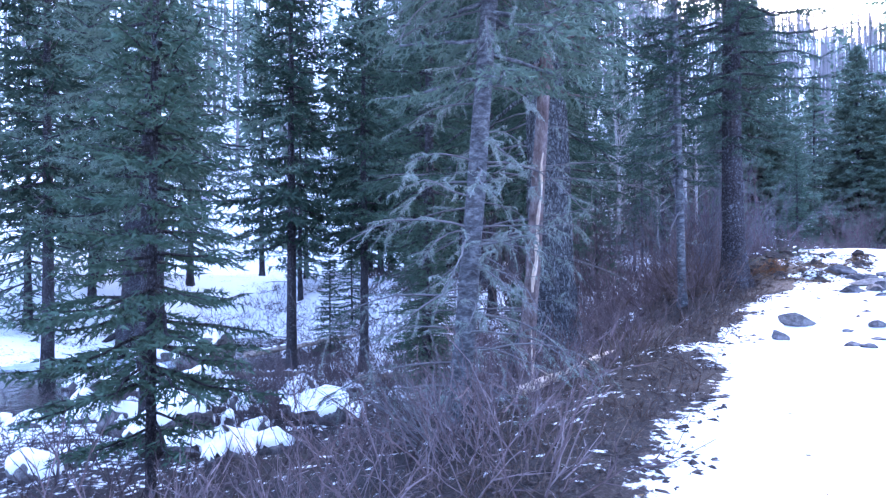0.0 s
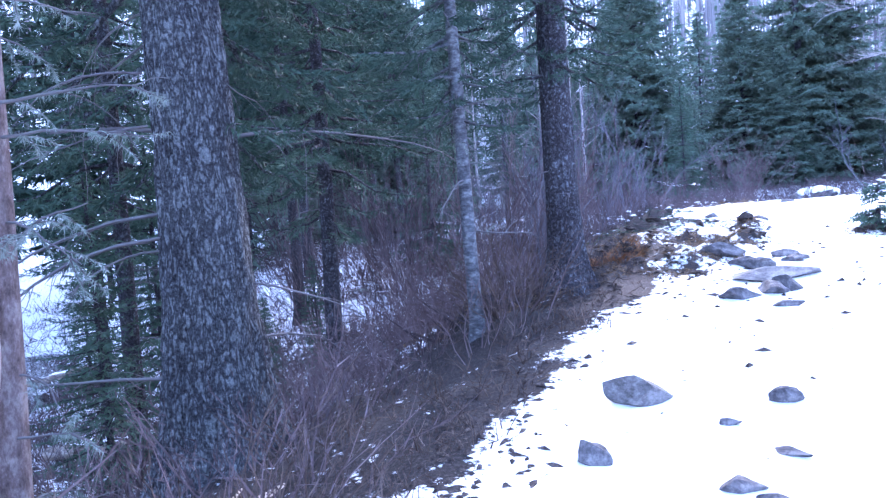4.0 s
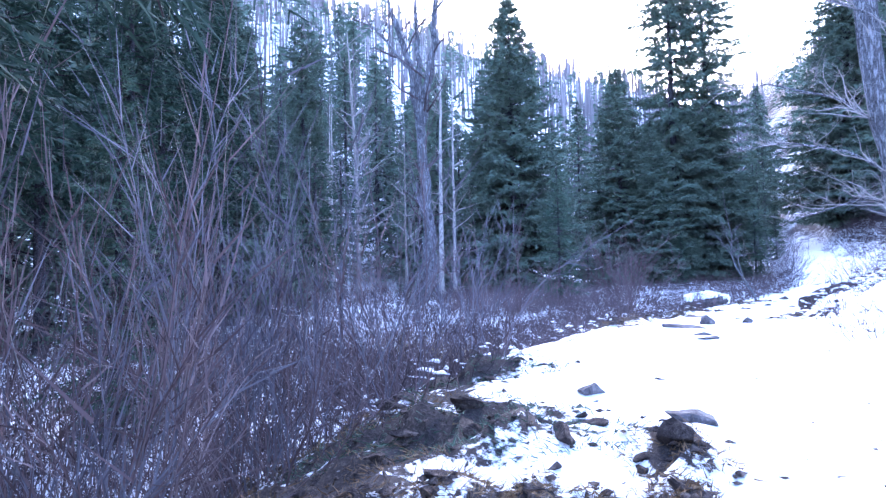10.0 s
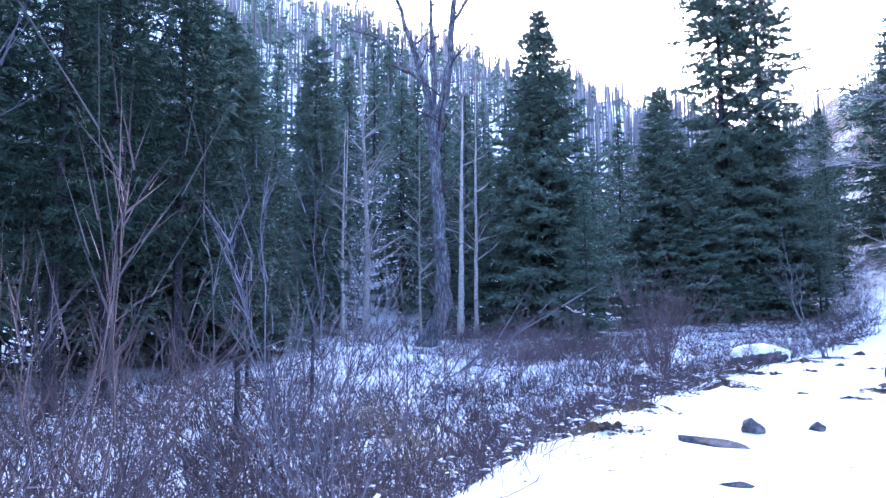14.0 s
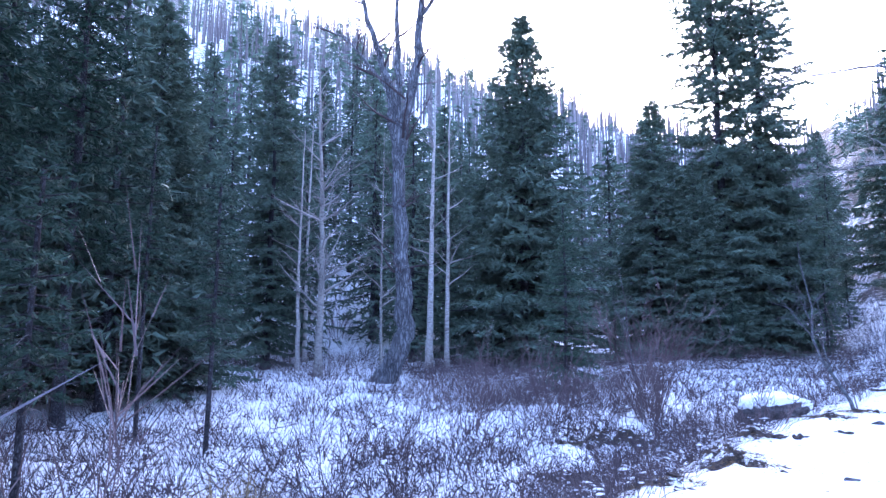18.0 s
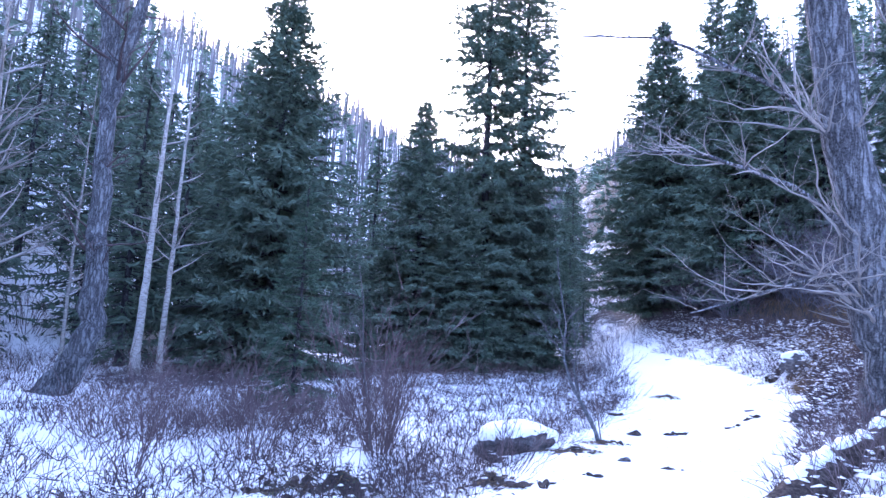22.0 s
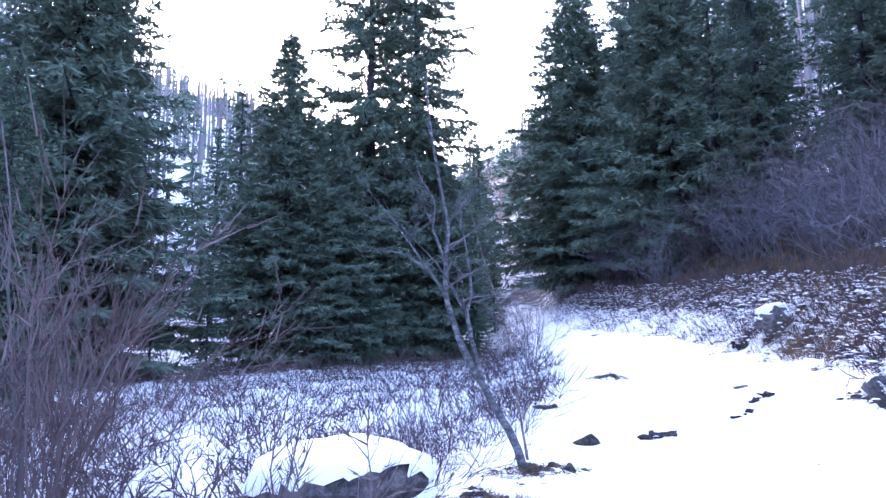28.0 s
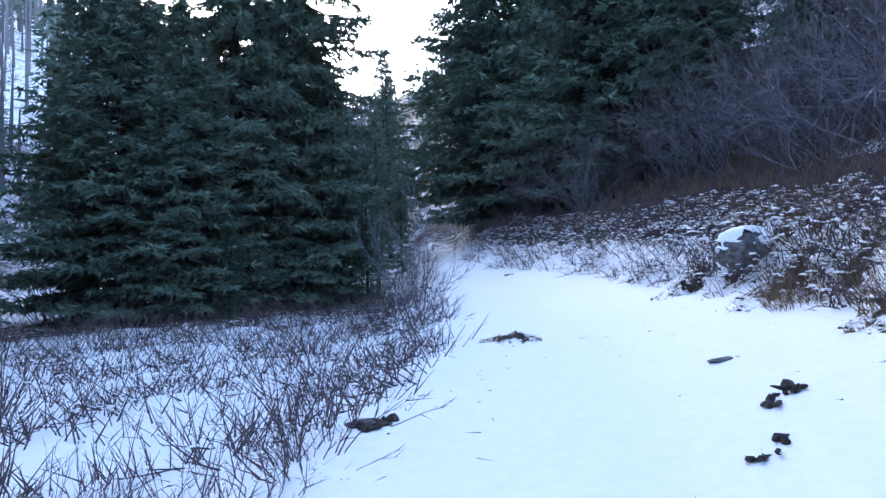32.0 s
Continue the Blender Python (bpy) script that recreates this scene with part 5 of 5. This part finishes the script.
boulder(3, 3.35, 37.95, 1.55, 1.15, 0.66, "low dark boulder under a rounded cap of snow", 0.22, 0.06, 0.32, 5)
boulder(4, 14.35, 46.6, 1.15, 0.9, 0.6, "dark rock under a cap of snow on the bank", 0.3, 0.06, 0.45, 8)
boulder(6, 9.57, 38.73, 0.5, 0.4, 0.36, "small dark rock at the edge of the trail", 0.3, 0.03, 0.75, 8)
boulder(5, -16.8, 15.5, 1.9, 1.6, 1.5, "grey creek boulder with a snowy top", 0.25, 0.04, 0.6, 14, M_ROCK)
for k, (x, y, w) in enumerate(((-13.2, 11.0, 1.7), (-10.6, 10.3, 1.4), (-11.8, 11.6, 1.5), (-7.4, 10.4, 1.1), (-8.4, 8.2, 1.2), (-6.7, 8.6, 0.8), (-9.6, 12.2, 1.0), (-15.0, 14.6, 0.8), (-12.6, 9.5, 1.3),
                               (-9.2, 9.3, 1.0), (-14.4, 12.5, 1.1), (-8.6, 11.1, 0.8), (-16.6, 11.5, 1.2), (-7.6, 9.3, 0.6), (-10.2, 8.7, 1.1))):
    boulder(10 + k, x, y, w, w * 0.8, w * 0.6, "snow-capped stone on the creek bank", 0.2)


_r = np.random.default_rng(44)
for k in range(26):
    x, y = -14.2 + 7.6 * _r.random(), 6.5 + 6.2 * _r.random()
    w = 0.35 + 0.5 * _r.random()
    boulder(40 + k, x, y, w, w * (0.7 + 0.3 * _r.random()), w * 0.6, "small snow-capped stone on the creek bank", 0.15, 0.06)
for k in range(16):
    x, y = -20.5 + 6.5 * _r.random(), 8.3 + 11 * _r.random()
    w = 0.4 + 0.7 * _r.random()
    boulder(70 + k, x, y, w, w * 0.8, w * 0.7, "dark wet stone standing in the creek", 0.3, 0.04, 0.55)


# ---- torn soil and grass at the trail's edges ----
def soil_clump(seed, x, y, w, d, h, label="dark broken soil and matted grass showing through the snow", green=False):
    rng = np.random.default_rng(seed)
    ob = empty("soil_clump", pose(x, y, gz(x, y)), label, "soil", "soil clumps beside the trail")
    for k in range(int(2 + 4 * w)):
        px, py = (rng.random() - 0.5) * w * 1.1, (rng.random() - 0.5) * d * 1.2
        s = (0.03 + 0.07 * rng.random()) * (0.7 + 0.4 * w)
        c = part("clod", stone_mesh(seed * 31 + k, s * (0.6 + rng.random()), s * (0.5 + 0.6 * rng.random()), s * (0.3 + 0.3 * rng.random()), M_SOIL, 3, 0.9), ob)
        c.location = (px, py, gz(x + px, y + py) - gz(x, y) + 0.1 * s)
        c.rotation_euler = (0.3 * rng.random(), 0.3 * rng.random(), 6.28 * rng.random())
    n = int(1300 * w)
    a, q = rng.random(n) * 6.283, np.sqrt(rng.random(n))
    gx, gy = q * np.cos(a) * w * 0.75, q * np.sin(a) * d * 0.85
    p = np.stack([gx, gy, ground_z(x + gx, y + gy) - gz(x, y)], -1)
    dirs = np.stack([np.cos(a * 3), np.sin(a * 3), 0.1 + 0.5 * rng.random(n)], -1)
    tagged(part("grass", blade_mesh("grass", blades(p, dirs, 0.065, 0.007, rng, 0.8), M_NEEDLE_OLIVE if green else M_GRASS), ob, "matted dry grass blades"), kind="stuff")
    return ob


for k, (x, y, w, d, h) in enumerate(CLUMPS):
    soil_clump(k, x, y, w, d, h, green=k in (0, 5, 6))


def crumbs(name, x, y, mat, lo, hi, label):
    """Loose ragged crumbs of earth, bark and matted leaves lying on the snow."""
    n = len(x)
    r = np.random.default_rng(n)
    c = np.stack([x, y, ground_z(x, y)], -1)
    size = lo + (hi - lo) * r.random(n) ** 2.2
    o = np.array([(1, 0, 0), (0.3, 1, 0), (-1, 0.2, 0), (0, -1, 0), (0, 0, 0.5), (0, 0, -0.4)], float)
    a = r.random(n) * 6.283
    k = 0.7 + 1.2 * r.random(n)
    ox, oy = o[None, :, 0] * k[:, None], o[None, :, 1] / k[:, None]
    turned = np.stack([ox * np.cos(a)[:, None] - oy * np.sin(a)[:, None], ox * np.sin(a)[:, None] + oy * np.cos(a)[:, None], np.repeat(o[None, :, 2], n, 0)], -1)
    v = c[:, None, :] + turned * size[:, None, None] * (0.4 + 1.2 * r.random((n, 6, 1)))
    f = np.array([(0, 1, 4), (1, 2, 4), (2, 3, 4), (3, 0, 4), (1, 0, 5), (2, 1, 5), (3, 2, 5), (0, 3, 5)])
    tagged(new(name, make_mesh(name, v.reshape(-1, 3), (f[None] + 6 * np.arange(n)[:, None, None]).reshape(-1, 3), None, mat)), label, "soil", kind="stuff")


def edge_crumbs():
    r = np.random.default_rng(61)
    y = 3 + 14 * r.random(2800)
    x = table(EDGE_L, y) + 0.2 - 0.8 * r.random(2800) ** 0.8 + 0.25 * np.sin(y * 3.1) * np.sin(y * 1.3)
    xs, ys = [x], [y]
    for cx, cy, w, d, h in CLUMPS:
        n = int(190 * w)
        a, q = r.random(n) * 6.283, np.sqrt(-np.log(1 - 0.93 * r.random(n)))
        xs.append(cx + q * np.cos(a) * w * 0.52)
        ys.append(cy + q * np.sin(a) * (d * 0.6 + 0.08))
    n = 500
    xs.append(0.1 + 0.75 * r.standard_normal(n))
    ys.append(15.2 + 1.3 * r.standard_normal(n))
    crumbs("soil_crumbs", np.concatenate(xs), np.concatenate(ys), M_SOIL, 0.006, 0.042, "dark crumbs of earth and matted leaves on the snow")


edge_crumbs()


# ---- creek ----
def build_creek():
    ys = np.linspace(-60, 40, 101)
    l, r = -25.5 + 1.2 * np.sin(ys * 0.21), -10.0 + 1.2 * np.sin(ys * 0.3 + 1)
    v = np.concatenate([np.stack([l, ys, np.full_like(ys, -1.66)], -1), np.stack([r, ys, np.full_like(ys, -1.66)], -1)])
    i = np.arange(100)
    q = np.stack([i, i + 101, i + 102, i + 1], -1)
    tagged(new("water", make_mesh("water", v, None, q, M_WATER)), "dark shallow creek water between snowy stones", "creek", kind="structure")
    a = np.linspace(0, 6.283, 40, endpoint=False)
    rad = 1 + 0.3 * np.sin(2 * a) + 0.15 * np.sin(5 * a + 1)
    for cx, cy, s in ((-19.6, 14.5, 1.3), (-22.0, 12.3, 1.6)):
        ring = np.stack([cx + s * 1.5 * rad * np.cos(a), cy + s * 0.8 * rad * np.sin(a), np.full(40, -1.6)], -1)
        low = ring - np.array([0, 0, 0.1])
        j = np.arange(40)
        k = (j + 1) % 40
        vv = np.concatenate([ring, low, [[cx, cy, -1.58]]])
        tagged(new("ice_sheet", make_mesh("ice_sheet", vv, np.stack([j, k, np.full(40, 80)], -1), np.stack([j + 40, k + 40, k, j], -1), M_ICE)), "pale blue ice shelf on the creek", "ice")


build_creek()


# ---- fallen wood ----
def log(name, a, b, r0, r1, label, mat=M_LOG, seed=1, snow=False, stubs=4, lie=False):
    rng = np.random.default_rng(seed)
    a, b = np.array(a, float), np.array(b, float)
    ob = empty(name, pose(*a), label, "log")
    t = np.linspace(0, 1, 16)[:, None]
    line = (b - a) * t + (rng.random((16, 3)) - 0.5) * r0 * 0.5
    if lie:
        line[:, 2] = ground_z(a[0] + line[:, 0], a[1] + line[:, 1]) + 0.7 * r0 - a[2]
    tb = Tubes()
    tb.add(np.concatenate([line[:1] - 0.001 * (b - a), line]), np.concatenate([[r0 * 0.03], np.linspace(r0, r1, 16)]), 12, 0.15)
    stem = part("stem", tb.mesh("stem", mat), ob)
    for k in range(stubs):
        j = rng.integers(2, 14)
        s = Tubes()
        d = unit(rng.random(3) - 0.5) + np.array([0, 0, 0.5])
        s.add(wander(line[j], d, 0.3 + 0.5 * rng.random(), 4, rng, 0.4), np.linspace(r0 * 0.3, r0 * 0.1, 5), 5)
        part("stub", s.mesh("stub", mat), stem)
    if snow:
        sb = Tubes()
        q = np.linspace(0, 14, 43)
        top = np.stack([np.interp(q, np.arange(15), line[1:, j]) for j in range(3)], -1)
        rad = np.interp(q, np.arange(15), np.linspace(r0, r1, 15)) * (0.25 + 0.75 * rng.random(43)) * np.where((q < 0.5) | (q > 13.5), 0.3, 1)
        sb.add(top + np.stack([np.zeros(43), 0.3 * r0 * rng.random(43), r0 * (0.5 + 0.2 * rng.random(43))], -1), rad * 0.8, 10, 0.5)
        part("snow_strip", sb.mesh("snow_strip", M_SNOW), stem, "snow lying along the top")
    return ob


log("fallen_log", (-2.8, 8.3, 0.2), (-2.5, 10.55, 0.36), 0.06, 0.04, "broken pale dead log on the slope below the trail", M_PEELED, 3)
log("fallen_log", (-15.3, 15.7, -1.3), (-12.6, 17.7, -0.75), 0.09, 0.06, "long snow-topped log lying over the creek", M_LOG, 4, True, 6)
log("fallen_log", (4.72, 31.5, gz(4.72, 31.5) + 0.08), (9.60, 34.83, gz(9.60, 34.83) + 0.08), 0.22, 0.15, "snow-topped rotting log on the bank below the cottonwood", M_SOIL, 5, True, 0, True)


def debris(name, x, y, length, turn, label, mat, seed, r=0.03, n=5):
    """Broken pieces of rotten wood and bark lying flat, ragged, half sunk in the snow."""
    rng = np.random.default_rng(seed)
    ob = empty(name, pose(x, y, gz(x, y), 0, 0, turn), label, "branch", "broken wood on the trail")
    ca, sa = math.cos(math.radians(turn)), math.sin(math.radians(turn))
    for k in range(n * 2):
        px, py = (rng.random() - 0.5) * length, (rng.random() - 0.5) * 0.3 * length
        h = gz(x + ca * px - sa * py, y + sa * px + ca * py) - gz(x, y)
        if k % 2:
            s = r * (1.0 + 0.9 * rng.random())
            c = part("piece", stone_mesh(seed * 17 + k, s * (1.2 + 1.6 * rng.random()), s * (0.5 + 0.5 * rng.random()), s * (0.5 + 0.4 * rng.random()), mat, 2, 0.9), ob)
            c.location = (px, py, h + 0.3 * s)
            c.rotation_euler = (0, 0, 1.2 * (rng.random() - 0.5))
            continue
        tb = Tubes()
        w = wander((px, py, h + 0.015), (1 if k % 4 else -1, 0.9 * (rng.random() - 0.5), 0.05), length * (0.2 + 0.25 * rng.random()), 5, rng, 0.7)
        w[:, 2] = h + 0.012 + 0.35 * np.abs(w[:, 2] - h)
        tb.add(w, r * np.array([0.3, 0.5, 0.45, 0.4, 0.3, 0.12]), 5, 0.5)
        part("twig", tb.mesh("twig", mat), ob)
    return ob


debris("gnarled_root", 7.25, 39.85, 0.7, 25, "gnarled dark root with snow on it lying on the trail", M_SOIL, 71, 0.03, 8)
debris("broken_branch", 9.9, 41.45, 0.6, 30, "dark broken branch lying on the trail", M_SOIL, 72, 0.045, 5)
debris("broken_branch", 9.0, 40.6, 0.45, 20, "dark broken branch lying on the trail", M_SOIL, 73, 0.03, 4)
debris("broken_branch", 6.75, 42.6, 0.5, 40, "dark broken branch lying on the trail", M_SOIL, 74, 0.04, 5)


debris("broken_branch", 7.35, 39.96, 0.30, -50, "dark scrap of bark and rotten wood on the snowy trail", M_SOIL, 80, 0.030, 4)
debris("broken_branch", 5.67, 36.05, 0.25, -30, "dark scrap of bark and rotten wood on the snowy trail", M_SOIL, 81, 0.030, 4)
debris("broken_branch", 4.04, 35.24, 0.20, -10, "dark scrap of bark and rotten wood on the snowy trail", M_SOIL, 82, 0.025, 4)
debris("broken_branch", 14.67, 58.81, 0.30, 10, "dark scrap of bark and rotten wood on the snowy trail", M_SOIL, 83, 0.030, 4)
debris("broken_branch", 2.73, 34.25, 0.45, 30, "dark scrap of bark and rotten wood on the snowy trail", M_SOIL, 84, 0.045, 4)
debris("broken_branch", 1.34, 34.39, 0.50, 50, "dark scrap of bark and rotten wood on the snowy trail", M_SOIL, 85, 0.050, 4)
debris("broken_branch", 3.18, 34.49, 0.40, 70, "dark scrap of bark and rotten wood on the snowy trail", M_SOIL, 86, 0.040, 4)

branching(63, [(0, 0, -0.15), (-0.12, 0.02, 0.7), (-0.2, 0, 1.3), (-0.42, 0.02, 2.0), (-0.6, 0, 2.7)], 0.014, [], M_BARK_RED, M_RED, "thin reddish leafless sapling beside the leaning tree", at_ground(5.22, 38.7),
          "thin_sapling", count=7, reach=0.5, start=0.35, sides=6, levels=2)
branching(67, [(0, 0, -0.15), (-0.06, 0, 0.6), (-0.2, 0.05, 1.3), (-0.32, 0.05, 2.2), (-0.34, 0, 3.0), (-0.5, 0, 3.9)], 0.026, [(0.012, (-0.2, 0.05, 1.3), (0.2, 0, 2.0), (0.42, 0, 2.7)), (0.012, (-0.32, 0.05, 2.2), (-0.62, 0, 2.8), (-0.7, 0, 3.2))],
          M_DEADWOOD, M_DEADWOOD, "pale grey leafless sapling standing in the reddish bush", at_ground(0.42, 38.95), "pale_sapling", count=9, reach=0.6, start=0.4, sides=7, levels=2, tip=0.25)


# ---- dead brush, stump and tufts ----
bush(301, 60, 1.15, at_ground(-2.35, 14.5), "heap of brown dead brush and roots beside the spruce", M_ROOT, 1.5, 0.008, 5, "dead brush heaps", 1.2, "brush_heap")
bush(302, 44, 1.0, at_ground(-2.0, 13.6), "heap of brown dead brush and roots beside the spruce", M_ROOT, 1.6, 0.008, 5, "dead brush heaps", 1.2, "brush_heap")
bush(303, 36, 1.0, at_ground(-2.3, 9.9), "tangle of reddish dead twigs over a rotten log", M_ROOT, 1.6, 0.007, 7, "dead brush heaps", 1.2, "brush_heap")
bush(304, 36, 0.9, at_ground(-2.7, 6.9), "tangle of grey dead twigs at a fir's foot", M_DEADWOOD, 1.6, 0.007, 7, "dead brush heaps", 1.2, "brush_heap")
bush(305, 30, 0.8, at_ground(-3.6, 7.7), "tangle of grey dead twigs at a fir's foot", M_DEADWOOD, 1.6, 0.007, 7, "dead brush heaps", 1.2, "brush_heap")
bush(307, 26, 0.7, at_ground(6.1, 41.9), "dark leafless twigs leaning over the trail's edge", M_TWIG, 1.5, 0.007, 7, "dead brush heaps", 1.2, "brush_heap")
bush(306, 40, 0.8, at_ground(4.1, 38.3), "dark dead twigs spread over the boulder's snow", M_TWIG, 1.8, 0.006, 6, "dead brush heaps", 1.2, "brush_heap")


def tuft(name, x, y, n, w, height, lean, mat, label, width=0.008):
    r = np.random.default_rng(int(abs(x * 37 + y * 91)))
    a, q = r.random(n) * 6.283, np.sqrt(r.random(n))
    gx, gy = q * np.cos(a) * w, q * np.sin(a) * w
    p = np.stack([gx, gy, ground_z(x + gx, y + gy) - gz(x, y)], -1)
    d = np.stack([np.cos(a) * lean, np.sin(a) * lean, np.ones(n)], -1)
    ob = new(name, blade_mesh(name, blades(p, d, height, width, r, 0.5), mat))
    ob.matrix_basis = pose(x, y, gz(x, y))
    tagged(ob, label, "grass", "dry tufts")


tuft("dead_needle_mat", -1.3, 15.5, 1500, 0.42, 0.11, 1.2, M_RUST, "heap of orange dead needles at the spruce's foot")
tuft("grass_tuft", -5.3, 29.6, 160, 0.5, 0.7, 0.3, M_STRAW, "tall yellow dry grass in the field", 0.012)
tuft("grass_tuft", -3.6, 27.8, 110, 0.4, 0.6, 0.3, M_STRAW, "tall yellow dry grass in the field", 0.010)
tuft("grass_tuft", -2.6, 26.2, 110, 0.35, 0.6, 0.3, M_STRAW, "tall yellow dry grass in the field", 0.010)
for x, y in ((12.6, 42.2), (13.4, 44.4), (12.2, 40.6), (14.4, 45.4), (13.0, 39.6), (14.8, 43.0), (15.6, 47.6), (14.0, 41.4)):
    tuft("grass_tuft", x, y, 420, 0.7, 0.55, 0.5, M_GRASS, "tan dry grass on the bank", 0.010)


def stump(x, y, r, h, label):
    rng = np.random.default_rng(8)
    ob = empty("tree_stump", at_ground(x, y), label, "stump")
    th = np.arange(28) * 6.283 / 28
    z = np.linspace(-0.4, 1, 14)
    T, Z = np.meshgrid(th, z)
    R = r * (0.62 + 0.42 * np.exp(-np.clip(Z, 0, None) * 3.5)) * (1 + 0.16 * np.cos(5 * T + 1) * np.exp(-np.clip(Z, 0, None) * 2) + 0.2 * fbm(np.cos(T) * 4, np.sin(T) * 4, 3, Z * 2))
    H = np.where(Z > 0, Z * h * (1 - 0.22 * (Z > 0.5) * vnoise(np.cos(T) * 3 + 5, np.sin(T) * 3)), Z)
    v = np.stack([R * np.cos(T), R * np.sin(T), H], -1).reshape(-1, 3)
    i, s = np.arange(13)[:, None] * 28, np.arange(28)[None, :]
    q = np.stack([i + s, i + (s + 1) % 28, i + 28 + (s + 1) % 28, i + 28 + s], -1).reshape(-1, 4)
    top = len(v)
    v = np.concatenate([v, [[0, 0, h * 0.75]]])
    part("trunk", make_mesh("trunk", v, np.stack([13 * 28 + np.arange(28), 13 * 28 + (np.arange(28) + 1) % 28, np.full(28, top)], -1), q, M_BARK_DARK), ob)
    for k in range(6):
        tb = Tubes()
        a = k * 1.05 + rng.random() * 0.5
        tb.add(wander((r * 0.7 * math.cos(a), r * 0.7 * math.sin(a), 0.35), (math.cos(a), math.sin(a), -0.3), r * 1.3, 5, rng, 0.4, 0.05), np.linspace(0.16, 0.04, 6), 7, 0.2)
        part("root", tb.mesh("root", M_BARK_DARK), ob)


stump(-22.4, 17.0, 0.85, 6.0, "tall broken dark stump with spreading roots across the creek")
log("fallen_log", (-14.6, 14.7, gz(-14.6, 14.7) + 0.15), (-11.4, 14.2, gz(-11.4, 14.2) + 0.2), 0.09, 0.06, "thin snow-topped log by the creek", M_LOG, 14, True)
log("fallen_log", (-9.0, 13.3, gz(-9.0, 13.3) + 0.1), (-5.2, 13.9, gz(-5.2, 13.9) + 0.15), 0.10, 0.06, "snow-topped log on the creek slope", M_LOG, 15, True)


# ---- burnt forest on the far slopes ----
def far_forest():
    rng = np.random.default_rng(9)
    tb = Tubes()
    az, r = np.radians(-110 + 230 * rng.random(9000)), 50 + 210 * np.sqrt(rng.random(9000))
    xs, ys = 1 + r * np.sin(az), 25 + r * np.cos(az)
    keep = np.abs(xs - table(EDGE_L, ys) - 2) > 5
    xs, ys = xs[keep], ys[keep]
    for x, y, z in zip(xs, ys, ground_z(xs, ys)):
        h = (7 + 9 * rng.random()) * (0.8 + 0.2 * rng.random())
        tb.add([(x, y, z - 0.5), (x + 0.6 * (rng.random() - 0.5), y, z + h)], [0.25, 0.07], 3)
        for k in range(3):
            zz = z + h * (0.35 + 0.6 * rng.random())
            a = rng.random() * 6.283
            l = 0.4 + 1.2 * rng.random()
            tb.add([(x, y, zz), (x + l * math.cos(a), y + l * math.sin(a), zz + 0.3 * l)], [0.05, 0.02], 3)
    v, q = tb.arrays()
    tagged(new("burnt_forest", make_mesh("burnt_forest", v, None, q, M_BURNT)), "standing bare burnt trunks across the snowy mountainside", "forest", kind="stuff")
    pts, dirs = [], []
    for k in range(800):
        az, r = math.radians(-110 + 230 * rng.random()), 60 + 180 * rng.random()
        x, y = 1 + r * math.sin(az), 25 + r * math.cos(az)
        h, z = 6 + 9 * rng.random(), gz(x, y)
        m = 85
        u = rng.random(m)
        a = rng.random(m) * 6.283
        q = (1 - u) * h * 0.17 * (0.4 + 0.6 * rng.random(m))
        pts.append(np.stack([x + q * np.cos(a), y + q * np.sin(a), z + 0.4 + u * h], -1))
        dirs.append(np.stack([np.cos(a), np.sin(a), -0.25 + 0 * a], -1))
    pts, dirs = np.concatenate(pts), np.concatenate(dirs)
    tagged(new("far_conifers", blade_mesh("far_conifers", blades(pts, dirs, 1.3, 0.5, rng, 0.4), M_NEEDLE)), "scattered dark conifers on the mountainside", "forest", kind="stuff")


far_forest()


# ---- twigs, cones and bits of bark lying on the snow ----
def litter():
    rng = np.random.default_rng(33)
    n = 520
    y = 3 + 45 * rng.random(n)
    l, r = table(EDGE_L, y), table(EDGE_R, y)
    u = rng.random(n) ** 1.6
    u = np.where(rng.random(n) < 0.6, u, 1 - u)
    x = l + (r - l) * u
    p = np.stack([x, y, ground_z(x, y) + 0.004], -1)
    a = rng.random(n) * 6.283
    d = np.stack([np.cos(a), np.sin(a), 0.05 + 0 * a], -1)
    v = np.concatenate([blades(p, d, 0.06, 0.007, rng, 0.15), blades(p[:160], d[:160], 0.03, 0.018, rng, 0.3), blades(p[200:320], d[200:320], 0.14, 0.008, rng, 0.2)])
    tagged(new("snow_litter", blade_mesh("snow_litter", v, M_GRASS)), "scattered brown twigs and bark bits on the snow", "litter", kind="stuff")
    n = 900
    y = 34 + 26 * rng.random(n)
    x = table(EDGE_R, y) + 1.5 + 7 * rng.random(n)
    z = ground_z(x, y)
    p = np.repeat(np.stack([x, y, z], -1), 10, 0) + (rng.random((n * 10, 3)) - 0.5) * np.array([0.25, 0.25, 0.02])
    tagged(new("bank_grass", blade_mesh("bank_grass", blades(p, np.repeat([[0.0, 0.0, 1.0]], n * 10, 0), 0.45, 0.012, rng, 0.5), M_GRASS)), "dry tan grass tufts on the bank", "grass", kind="stuff")


litter()
